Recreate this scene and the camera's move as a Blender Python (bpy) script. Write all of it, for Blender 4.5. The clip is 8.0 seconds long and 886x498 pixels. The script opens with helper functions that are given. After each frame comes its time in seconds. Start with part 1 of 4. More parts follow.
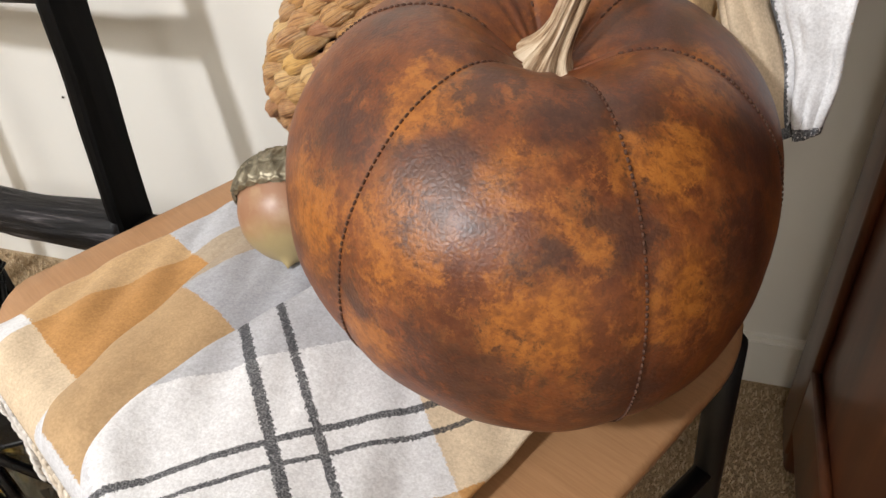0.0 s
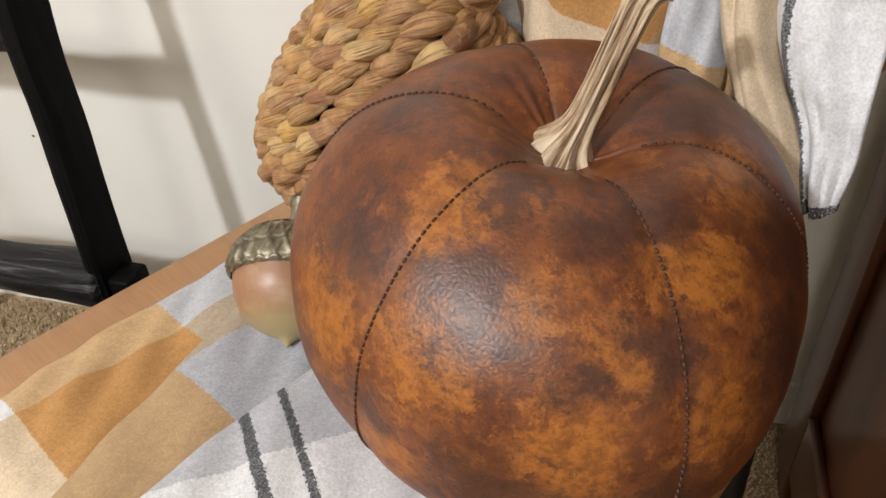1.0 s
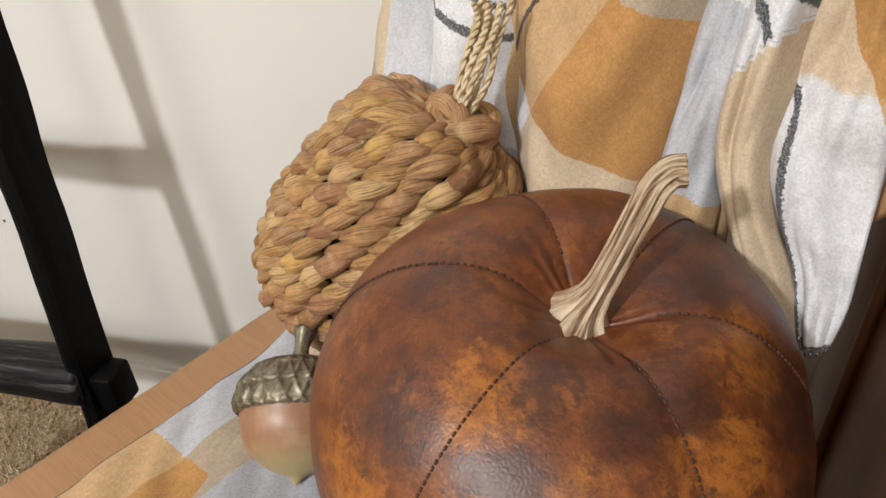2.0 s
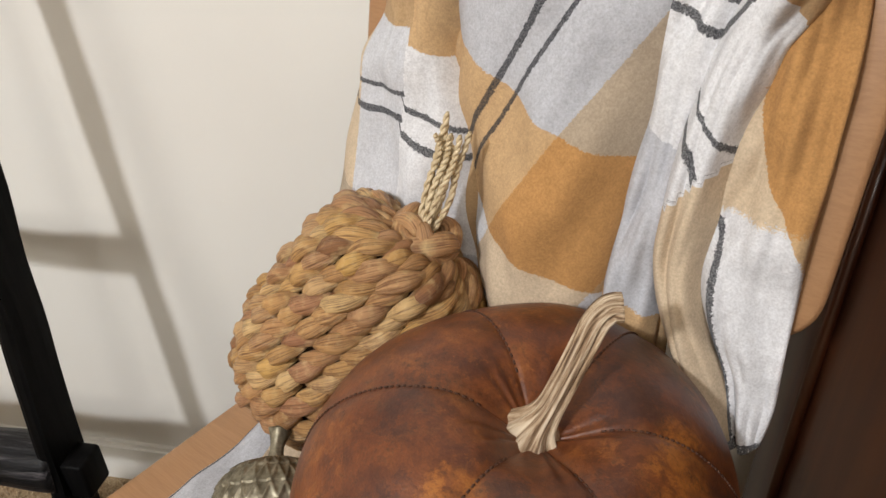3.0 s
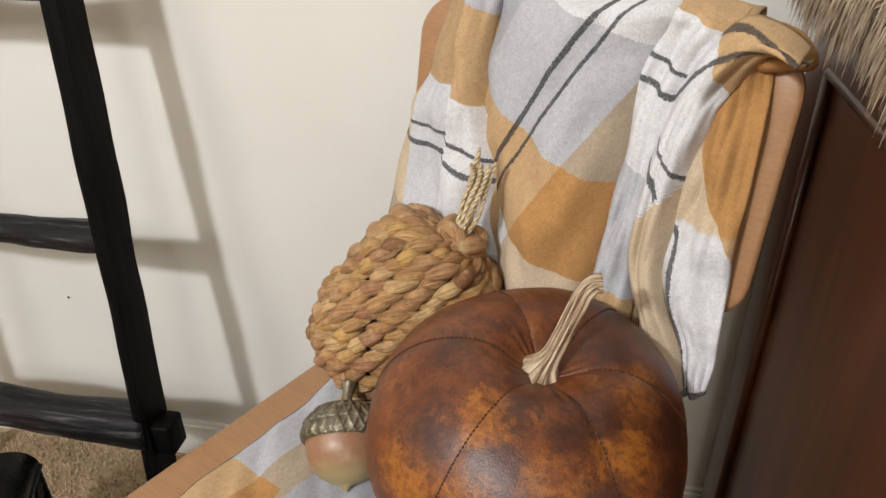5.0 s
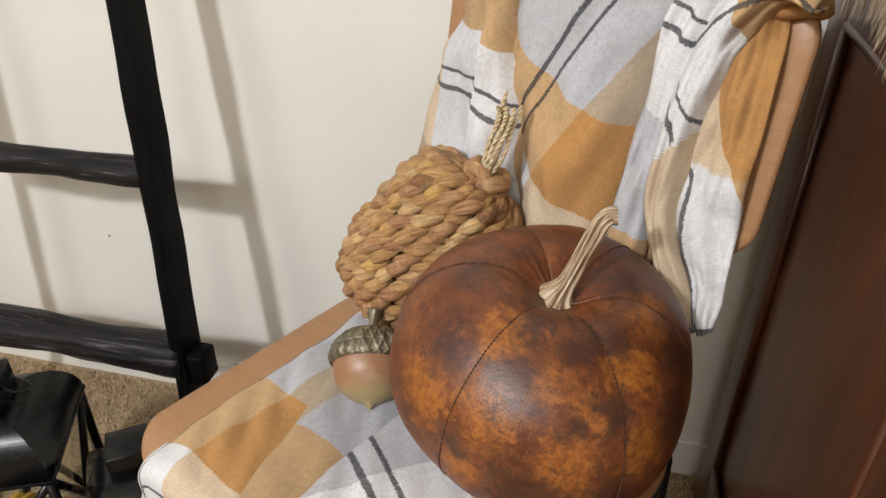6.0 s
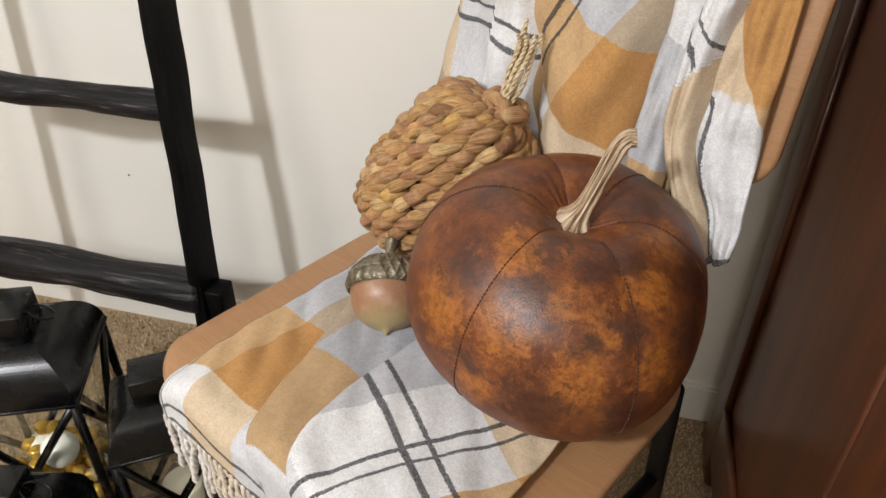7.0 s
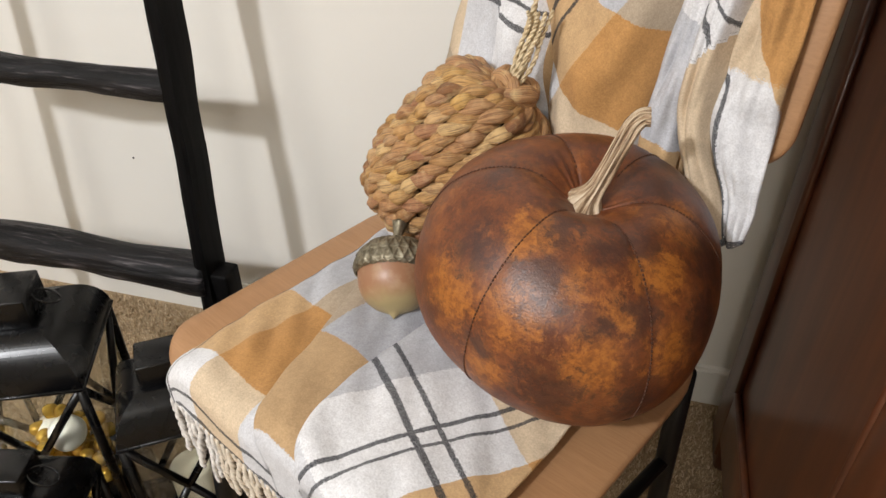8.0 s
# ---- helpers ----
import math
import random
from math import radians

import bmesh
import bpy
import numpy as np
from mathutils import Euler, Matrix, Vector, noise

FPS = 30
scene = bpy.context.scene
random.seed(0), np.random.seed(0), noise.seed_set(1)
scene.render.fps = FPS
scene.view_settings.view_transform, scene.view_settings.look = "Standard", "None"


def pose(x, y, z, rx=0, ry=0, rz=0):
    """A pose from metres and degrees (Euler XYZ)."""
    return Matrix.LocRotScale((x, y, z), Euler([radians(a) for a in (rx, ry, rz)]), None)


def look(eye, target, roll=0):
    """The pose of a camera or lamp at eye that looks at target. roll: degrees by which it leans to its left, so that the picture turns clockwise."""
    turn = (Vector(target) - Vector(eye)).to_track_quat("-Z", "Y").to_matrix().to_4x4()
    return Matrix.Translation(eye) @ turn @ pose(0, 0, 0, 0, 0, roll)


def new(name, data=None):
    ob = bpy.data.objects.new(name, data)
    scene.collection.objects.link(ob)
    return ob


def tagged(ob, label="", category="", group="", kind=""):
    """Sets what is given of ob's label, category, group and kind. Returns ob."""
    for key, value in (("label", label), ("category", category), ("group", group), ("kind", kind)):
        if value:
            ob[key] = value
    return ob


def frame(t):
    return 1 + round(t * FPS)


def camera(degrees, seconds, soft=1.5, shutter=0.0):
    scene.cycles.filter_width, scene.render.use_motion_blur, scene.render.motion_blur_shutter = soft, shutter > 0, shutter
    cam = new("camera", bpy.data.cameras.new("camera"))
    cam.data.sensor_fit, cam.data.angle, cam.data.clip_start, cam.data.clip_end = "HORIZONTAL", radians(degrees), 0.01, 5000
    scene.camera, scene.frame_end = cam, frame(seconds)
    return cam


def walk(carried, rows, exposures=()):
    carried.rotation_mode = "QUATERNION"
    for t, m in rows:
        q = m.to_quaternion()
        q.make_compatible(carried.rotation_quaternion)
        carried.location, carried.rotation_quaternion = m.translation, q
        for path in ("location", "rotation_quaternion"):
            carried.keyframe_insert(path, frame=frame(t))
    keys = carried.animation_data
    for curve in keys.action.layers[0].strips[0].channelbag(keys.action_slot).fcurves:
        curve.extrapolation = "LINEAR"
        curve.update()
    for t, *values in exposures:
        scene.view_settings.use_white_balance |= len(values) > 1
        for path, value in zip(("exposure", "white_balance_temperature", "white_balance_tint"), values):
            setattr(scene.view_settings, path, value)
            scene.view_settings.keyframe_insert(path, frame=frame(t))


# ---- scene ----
cam = camera(62.4, 8.0)
PATH = [
    (0, (0.634, 0.108, 0.809), (0.055, 1.579, -0.416), -5.3),
    (0.5, (0.617, 0.123, 0.819), (0.07, 1.601, -0.413), -5.1),
    (1, (0.598, 0.146, 0.84), (0.094, 1.646, -0.383), -4.4),
    (1.5, (0.573, 0.164, 0.877), (0.122, 1.694, -0.329), -3.7),
    (2, (0.558, 0.177, 0.909), (0.157, 1.747, -0.263), -2.9),
    (2.2, (0.554, 0.178, 0.922), (0.176, 1.768, -0.231), -2.4),
    (3.5, (0.565, 0.14, 1.01), (0.264, 1.825, -0.024), -1.3),
    (4, (0.565, 0.094, 1.038), (0.264, 1.791, 0.023), -1.3),
    (5.3, (0.566, -0.047, 1.067), (0.221, 1.634, 0.041), -0.2),
    (5.5, (0.568, -0.058, 1.063), (0.204, 1.613, 0.026), -0.1),
    (6, (0.576, -0.082, 1.051), (0.195, 1.561, -0.025), 0.3),
    (6.5, (0.584, -0.098, 1.034), (0.19, 1.513, -0.083), 0.5),
    (7, (0.58, -0.109, 1.018), (0.173, 1.475, -0.133), 0.4),
    (7.5, (0.574, -0.11, 1.009), (0.162, 1.456, -0.166), 0.3),
    (8, (0.574, -0.101, 1.01), (0.16, 1.454, -0.178), -0.0),
]
walk(cam, [(t, look(eye, target, roll)) for t, eye, target, roll in PATH], [(0.0, 0.0), (1.0, -0.15), (2.0, -0.25), (3.5, -0.38), (5.5, -0.36), (8.0, -0.24)])


# ---- world and lights ----
world = bpy.data.worlds.new("room_dark")
scene.world = world
world.use_nodes = True
world.node_tree.nodes["Background"].inputs[0].default_value = (1.0, 0.97, 0.94, 1)
world.node_tree.nodes["Background"].inputs[1].default_value = 0.05


def area_lamp(name, eye, target, size, watts, colour):
    data = bpy.data.lights.new(name, "AREA")
    data.shape, data.size, data.energy, data.color = "DISK", size, watts, colour
    ob = new(name, data)
    ob.matrix_world = look(eye, target)
    return ob


area_lamp("ceiling_lamp", (-0.66, -1.65, 2.42), (0.2, 0.7, 0.4), 0.20, 76, (0.955, 0.968, 1.0))
# broad fill with no known fixture, added to soften the ladder's shadow on the wall
area_lamp("far_ceiling_lamp", (-1.7, -1.9, 2.34), (0.4, 0.5, 0.4), 0.8, 27, (1.0, 0.965, 0.90))
# invented fill, aimed to brighten the wall between chair and cabinet
area_lamp("side_ceiling_lamp", (0.62, -2.3, 2.50), (0.65, 0.7, 0.3), 0.8, 28, (1.0, 0.97, 0.91))


# ---- materials ----
def material(name, base=(0.5, 0.5, 0.5), rough=0.6, metal=0.0, **more):
    m = bpy.data.materials.new(name)
    m.use_nodes = True
    b = m.node_tree.nodes["Principled BSDF"]
    b.inputs["Base Color"].default_value = (*base, 1)
    b.inputs["Roughness"].default_value = rough
    b.inputs["Metallic"].default_value = metal
    for key, value in more.items():
        b.inputs[key.replace("_", " ")].default_value = value
    return m


def node(m, kind, links=(), **values):
    n = m.node_tree.nodes.new(kind)
    for key, value in values.items():
        if key.startswith("i_"):
            n.inputs[key[2:].replace("_", " ")].default_value = value
        else:
            setattr(n, key, value)
    for source, target in links:
        m.node_tree.links.new(source, n.inputs[target])
    return n


def link(m, a, b):
    m.node_tree.links.new(a, b)


def bsdf(m):
    return m.node_tree.nodes["Principled BSDF"]


def coords(m, scale=(1, 1, 1), rot=(0, 0, 0), which="Object"):
    c = node(m, "ShaderNodeTexCoord")
    mp = node(m, "ShaderNodeMapping", [(c.outputs[which], "Vector")])
    mp.inputs["Scale"].default_value = scale
    mp.inputs["Rotation"].default_value = rot
    return mp.outputs[0]


def noise_tex(m, vec, scale, detail=4, rough=0.55, distort=0.0):
    n = node(m, "ShaderNodeTexNoise", [(vec, "Vector")])
    n.inputs["Scale"].default_value, n.inputs["Detail"].default_value = scale, detail
    n.inputs["Roughness"].default_value, n.inputs["Distortion"].default_value = rough, distort
    return n.outputs["Fac"]


def ramp(m, fac, stops, mode="LINEAR"):
    r = node(m, "ShaderNodeValToRGB", [(fac, "Fac")])
    r.color_ramp.interpolation = mode
    els = r.color_ramp.elements
    while len(els) < len(stops):
        els.new(0.5)
    for e, (p, c) in zip(els, stops):
        e.position, e.color = p, (*c, 1) if len(c) == 3 else c
    return r.outputs["Color"]


def mix(m, fac, a, b, mode="MIX"):
    n = node(m, "ShaderNodeMix", data_type="RGBA", blend_type=mode)
    for sock, v in ((n.inputs[0], fac), (n.inputs[6], a), (n.inputs[7], b)):
        if isinstance(v, (int, float)):
            sock.default_value = v
        elif isinstance(v, tuple):
            sock.default_value = (*v, 1)
        else:
            link(m, v, sock)
    return n.outputs[2]


def bump(m, height, strength=0.3, distance=0.002, normal=None):
    n = node(m, "ShaderNodeBump", [(height, "Height")])
    n.inputs["Strength"].default_value, n.inputs["Distance"].default_value = strength, distance
    if normal is not None:
        link(m, normal, n.inputs["Normal"])
    link(m, n.outputs[0], bsdf(m).inputs["Normal"])
    return n.outputs[0]


def colour(m, out):
    link(m, out, bsdf(m).inputs["Base Color"])


def wall_material():
    m = material("cream_wall_paint", (0.78, 0.74, 0.66), 0.75)
    v = coords(m)
    colour(m, ramp(m, noise_tex(m, v, 3, 3), [(0.3, (0.74, 0.715, 0.665)), (0.7, (0.78, 0.76, 0.71))]))
    bump(m, noise_tex(m, v, 160, 3), 0.12, 0.001)
    return m


def carpet_material():
    m = material("beige_carpet", (0.4, 0.3, 0.2), 0.95)
    v = coords(m)
    fine = noise_tex(m, v, 260, 3, 0.7)
    broad = noise_tex(m, v, 14, 3)
    a = ramp(m, fine, [(0.3, (0.22, 0.145, 0.075)), (0.55, (0.50, 0.365, 0.215)), (0.75, (0.68, 0.54, 0.37))])
    colour(m, mix(m, 0.35, a, ramp(m, broad, [(0.3, (0.25, 0.17, 0.09)), (0.7, (0.55, 0.43, 0.29))])))
    bump(m, fine, 0.9, 0.006)
    return m


def veneer_material():
    m = material("beech_veneer", (0.45, 0.25, 0.13), 0.42)
    v = coords(m, (1, 1, 1))
    streak = noise_tex(m, coords(m, (6, 140, 60)), 1.0, 5, 0.6, 0.4)
    pores = noise_tex(m, coords(m, (40, 700, 400)), 1.0, 3, 0.6)
    base = ramp(m, streak, [(0.3, (0.345, 0.182, 0.086)), (0.55, (0.385, 0.206, 0.100)), (0.75, (0.425, 0.236, 0.118))])
    colour(m, mix(m, 0.25, base, ramp(m, pores, [(0.38, (0.26, 0.13, 0.055)), (0.6, (0.41, 0.23, 0.105))])))
    bump(m, pores, 0.10, 0.0004)
    return m


def black_metal_material():
    m = material("black_powder_coat", (0.006, 0.006, 0.0065), 0.45)
    bsdf(m).inputs["Specular IOR Level"].default_value = 0.3
    bump(m, noise_tex(m, coords(m), 600, 2), 0.05, 0.0004)
    return m


def lantern_material():
    m = material("satin_black_tin", (0.0025, 0.0025, 0.003), 0.26, 0.0)
    bsdf(m).inputs["Specular IOR Level"].default_value = 0.34
    v = coords(m)
    r = node(m, "ShaderNodeMapRange", [(noise_tex(m, v, 25, 4), "Value")])
    r.inputs["To Min"].default_value, r.inputs["To Max"].default_value = 0.20, 0.34
    link(m, r.outputs[0], bsdf(m).inputs["Roughness"])
    return m


def black_wood_material():
    m = material("black_stained_wood", (0.02, 0.018, 0.018), 0.48)
    bsdf(m).inputs["Specular IOR Level"].default_value = 0.22
    grain = noise_tex(m, coords(m, (4, 60, 60)), 1.0, 6, 0.65, 0.6)
    worn = noise_tex(m, coords(m, (9, 120, 120)), 1.0, 4, 0.7, 0.3)
    base = ramp(m, grain, [(0.38, (0.003, 0.003, 0.0035)), (0.58, (0.011, 0.010, 0.011)), (0.75, (0.034, 0.030, 0.032))])
    colour(m, mix(m, ramp(m, worn, [(0.55, (0, 0, 0)), (0.68, (0.7, 0.7, 0.7))]), base, (0.13, 0.115, 0.12)))
    bump(m, grain, 0.9, 0.006)
    return m


def rail_material():
    m = material("black_painted_rail", (0.004, 0.004, 0.004), 0.5)
    bsdf(m).inputs["Specular IOR Level"].default_value = 0.06
    grain = noise_tex(m, coords(m, (90, 90, 5)), 1.0, 4, 0.6)
    colour(m, ramp(m, grain, [(0.3, (0.002, 0.002, 0.002)), (0.7, (0.007, 0.0065, 0.0065))]))
    bump(m, grain, 0.25, 0.001)
    return m


def cherry_material():
    m = material("dark_cherry_veneer", (0.09, 0.02, 0.008), 0.40)
    grain = noise_tex(m, coords(m, (40, 30, 2.2)), 1.0, 5, 0.6, 0.8)
    colour(m, ramp(m, grain, [(0.3, (0.040, 0.010, 0.0038)), (0.55, (0.076, 0.021, 0.0065)), (0.8, (0.125, 0.038, 0.011))]))
    bsdf(m).inputs["Coat Weight"].default_value = 0.40
    bsdf(m).inputs["Coat Roughness"].default_value = 0.14
    bump(m, noise_tex(m, coords(m, (200, 200, 14)), 1.0, 3), 0.04, 0.0005)
    return m


def smooth_range(m, value, low, high):
    r = node(m, "ShaderNodeMapRange", [(value, "Value")], interpolation_type="SMOOTHSTEP")
    r.inputs["From Min"].default_value, r.inputs["From Max"].default_value = low, high
    return r.outputs[0]


def added(m, a, b, k):
    n = node(m, "ShaderNodeMath", [(b, 0), (a, 2)], operation="MULTIPLY_ADD")
    n.inputs[1].default_value = k
    return n.outputs[0]


# where the dye of the hide is pale and where it is dark: place on the pumpkin's body and reach
PALE_DYE = ((-0.098, -0.112, 0.052, 0.042), (0.070, -0.080, 0.104, 0.036), (-0.040, -0.133, 0.076, 0.040), (-0.057, -0.150, 0.003, 0.030), (0.028, -0.157, 0.046, 0.036), (0.002, -0.116, 0.102, 0.024), (-0.040, -0.086, 0.112, 0.030), (0.097, -0.114, 0.055, 0.026), (0.084, -0.012, 0.110, 0.030), (0.046, -0.128, 0.084, 0.022))
DARK_DYE = ((-0.090, -0.088, 0.091, 0.032), (-0.028, -0.119, 0.096, 0.034), (-0.002, -0.134, 0.086, 0.012), (0.060, -0.116, 0.087, 0.022), (0.003, -0.164, 0.014, 0.036), (0.030, -0.140, 0.076, 0.014), (0.030, -0.076, 0.117, 0.026), (0.052, -0.055, 0.115, 0.026), (0.055, 0.024, 0.116, 0.030), (-0.083, -0.016, 0.115, 0.030), (0.120, -0.075, 0.055, 0.034), (0.078, -0.145, 0.012, 0.030), (-0.066, -0.143, 0.022, 0.014), (0.112, -0.030, 0.086, 0.032), (-0.020, -0.074, 0.117, 0.022), (0.055, 0.090, 0.100, 0.050))


def dye_spots(m, vec, spots):
    """Soft patches round the given places, the strongest one counting."""
    out = None
    for x, y, z, reach in spots:
        d = node(m, "ShaderNodeVectorMath", [(vec, 0)], operation="DISTANCE")
        d.inputs[1].default_value = (x, y, z)
        f = node(m, "ShaderNodeMapRange", [(d.outputs["Value"], "Value")])
        for key, value in (("From Min", reach * 1.45), ("From Max", 0.0), ("To Min", 0.0), ("To Max", 0.72)):
            f.inputs[key].default_value = value
        if out is None:
            out = f.outputs[0]
        else:
            out = node(m, "ShaderNodeMath", [(out, 0), (f.outputs[0], 1)], operation="MAXIMUM").outputs[0]
    return out


def leather_material():
    m = material("mottled_brown_leather", (0.3, 0.11, 0.03), 0.42)
    v = coords(m)
    warp = node(m, "ShaderNodeTexNoise", [(v, "Vector")])
    warp.inputs["Scale"].default_value, warp.inputs["Detail"].default_value, warp.inputs["Roughness"].default_value = 26, 6, 0.68
    off = node(m, "ShaderNodeVectorMath", [(warp.outputs["Color"], 0)], operation="MULTIPLY_ADD")
    off.inputs[1].default_value, off.inputs[2].default_value = (0.070, 0.070, 0.070), (-0.035, -0.035, -0.035)
    wv = node(m, "ShaderNodeVectorMath", [(v, 0), (off.outputs[0], 1)], operation="ADD").outputs[0]
    blot = noise_tex(m, v, 34, 9, 0.74, 0.4)
    fine = noise_tex(m, v, 120, 6, 0.75)
    speck = noise_tex(m, v, 92, 10, 0.82, 0.3)
    broad = noise_tex(m, v, 11.0, 3, 0.55, 0.6)
    base = ramp(m, blot, [(0.30, (0.060, 0.016, 0.007)), (0.45, (0.112, 0.031, 0.010)), (0.58, (0.180, 0.053, 0.014)), (0.72, (0.29, 0.102, 0.024))])
    tan = smooth_range(m, added(m, speck, broad, 0.5), 0.76, 0.92)
    c = mix(m, tan, base, ramp(m, fine, [(0.3, (0.22, 0.068, 0.015)), (0.7, (0.36, 0.130, 0.030))]))
    pale = smooth_range(m, added(m, dye_spots(m, wv, PALE_DYE), speck, 2.2), 1.26, 1.66)
    c = mix(m, pale, c, ramp(m, fine, [(0.3, (0.25, 0.078, 0.013)), (0.55, (0.325, 0.112, 0.019)), (0.75, (0.39, 0.150, 0.032))]))
    dark = smooth_range(m, added(m, added(m, dye_spots(m, wv, DARK_DYE), blot, 0.8), speck, 2.5), 1.80, 2.24)
    dk = node(m, "ShaderNodeMath", [(dark, 0)], operation="MULTIPLY")
    dk.inputs[1].default_value = 0.86
    c = mix(m, dk.outputs[0], c, ramp(m, fine, [(0.3, (0.022, 0.009, 0.008)), (0.7, (0.066, 0.024, 0.015))]))
    stain = smooth_range(m, noise_tex(m, coords(m, (1, 1, 1), (1.3, 0.2, 0.7)), 52, 9, 0.78, 0.5), 0.55, 0.68)
    st = node(m, "ShaderNodeMath", [(stain, 0)], operation="MULTIPLY")
    st.inputs[1].default_value = 0.65
    c = mix(m, st.outputs[0], c, (0.045, 0.016, 0.010))
    w2 = node(m, "ShaderNodeMath", [(smooth_range(m, fine, 0.52, 0.40), 0)], operation="MULTIPLY")
    w2.inputs[1].default_value = 0.30
    c = mix(m, w2.outputs[0], c, (0.060, 0.019, 0.009))
    colour(m, c)
    cells = node(m, "ShaderNodeTexVoronoi", [(v, "Vector")], feature="DISTANCE_TO_EDGE")
    cells.inputs["Scale"].default_value = 330
    n1 = bump(m, cells.outputs["Distance"], 0.25, 0.0009)
    bump(m, noise_tex(m, v, 22, 4), 0.28, 0.004, n1)
    rr = node(m, "ShaderNodeMapRange", [(blot, "Value")])
    rr.inputs["To Min"].default_value, rr.inputs["To Max"].default_value = 0.36, 0.50
    link(m, rr.outputs[0], bsdf(m).inputs["Roughness"])
    return m


WHITE, GOLD, GREY, INK = (0.77, 0.77, 0.785), (0.52, 0.275, 0.100), (0.44, 0.448, 0.485), (0.034, 0.035, 0.040)
BANDS = [(0.0, WHITE), (0.20, GOLD), (0.47, GREY), (0.80, WHITE)]
NO, YES = (0.0, 0.0, 0.0), (1.0, 1.0, 1.0)
LINES = [(0.0, YES), (0.0135, NO), (0.055, YES), (0.0685, NO)]


def plaid_material():
    """Woven check: bands across and bands along, each thread giving its share of the tone; one repeat is 0.40 of cloth."""
    m = material("brushed_plaid_wool", (0.7, 0.6, 0.5), 0.95)
    c = node(m, "ShaderNodeTexCoord")
    v = coords(m)
    wob = noise_tex(m, v, 520, 3, 0.7)
    sep = node(m, "ShaderNodeSeparateXYZ", [(c.outputs["UV"], "Vector")])
    sides, lines = [], []
    for axis, share in (("X", 0.64), ("Y", 0.36)):
        a = node(m, "ShaderNodeMath", [(wob, 0)], operation="MULTIPLY_ADD")
        a.inputs[1].default_value = 0.016
        link(m, sep.outputs[axis], a.inputs[2])
        f = node(m, "ShaderNodeMath", [(a.outputs[0], 0)], operation="FRACT")
        sides.append(ramp(m, f.outputs[0], [(p, tuple(k ** share for k in tone)) for p, tone in BANDS], "CONSTANT"))
        lines.append(ramp(m, f.outputs[0], LINES, "CONSTANT"))
    col = mix(m, 1.0, sides[0], sides[1], "MULTIPLY")
    both = mix(m, 1.0, lines[0], lines[1], "LIGHTEN")
    twill = noise_tex(m, v, 900, 2, 0.6)
    both = mix(m, 1.0, both, ramp(m, twill, [(0.35, (0.68, 0.68, 0.68)), (0.58, (0.97, 0.97, 0.97))]), "MULTIPLY")
    nap = noise_tex(m, v, 520, 3, 0.75)
    col = mix(m, ramp(m, nap, [(0.35, (0.34, 0.34, 0.34)), (0.65, (0, 0, 0))]), col, mix(m, 1.0, col, (0.42, 0.40, 0.40), "MULTIPLY"))
    col = mix(m, ramp(m, noise_tex(m, v, 130, 5, 0.65), [(0.34, (0.20, 0.20, 0.20)), (0.62, (0, 0, 0))]), col, mix(m, 1.0, col, (0.50, 0.48, 0.48), "MULTIPLY"))
    brush = node(m, "ShaderNodeMapping", [(c.outputs["UV"], "Vector")])
    brush.inputs["Scale"].default_value = (34, 90, 1)
    streak = noise_tex(m, brush.outputs[0], 1.0, 4, 0.65)
    col = mix(m, ramp(m, streak, [(0.36, (0.12, 0.12, 0.12)), (0.58, (0, 0, 0))]), col, mix(m, 1.0, col, (0.50, 0.47, 0.46), "MULTIPLY"))
    col = mix(m, both, col, INK)
    colour(m, col)
    bsdf(m).inputs["Sheen Weight"].default_value = 0.04
    bsdf(m).inputs["Specular IOR Level"].default_value = 0.15
    bsdf(m).inputs["Sheen Roughness"].default_value = 0.6
    n1 = bump(m, nap, 0.35, 0.0012)
    bump(m, noise_tex(m, v, 45, 2), 0.12, 0.003, n1)
    return m


def straw_material(name, per_object):
    m = material(name, (0.5, 0.3, 0.12), 0.42)
    v = coords(m)
    pick = node(m, "ShaderNodeObjectInfo").outputs["Random"] if per_object else node(m, "ShaderNodeNewGeometry").outputs["Random Per Island"]
    base = ramp(m, pick, [(0.0, (0.24, 0.098, 0.042)), (0.2, (0.60, 0.355, 0.130)), (0.4, (0.40, 0.185, 0.092)), (0.6, (0.68, 0.455, 0.205)), (0.8, (0.46, 0.235, 0.105)), (1.0, (0.62, 0.37, 0.115))])
    mp = node(m, "ShaderNodeMapping", [(node(m, "ShaderNodeTexCoord").outputs["UV"], "Vector")])
    mp.inputs["Scale"].default_value = (1.3, 30, 1)
    fib = noise_tex(m, mp.outputs[0], 1.0, 5, 0.65)
    c = mix(m, ramp(m, fib, [(0.38, (0.85, 0.85, 0.85)), (0.53, (0, 0, 0))]), base, (0.14, 0.055, 0.022))
    c = mix(m, ramp(m, noise_tex(m, v, 75, 4), [(0.52, (0, 0, 0)), (0.72, (0.65, 0.65, 0.65))]), c, (0.76, 0.56, 0.28))
    c = mix(m, ramp(m, noise_tex(m, v, 48, 3), [(0.30, (0.6, 0.6, 0.6)), (0.40, (0, 0, 0))]), c, (0.19, 0.070, 0.038))
    colour(m, c)
    bump(m, fib, 1.0, 0.0025)
    return m


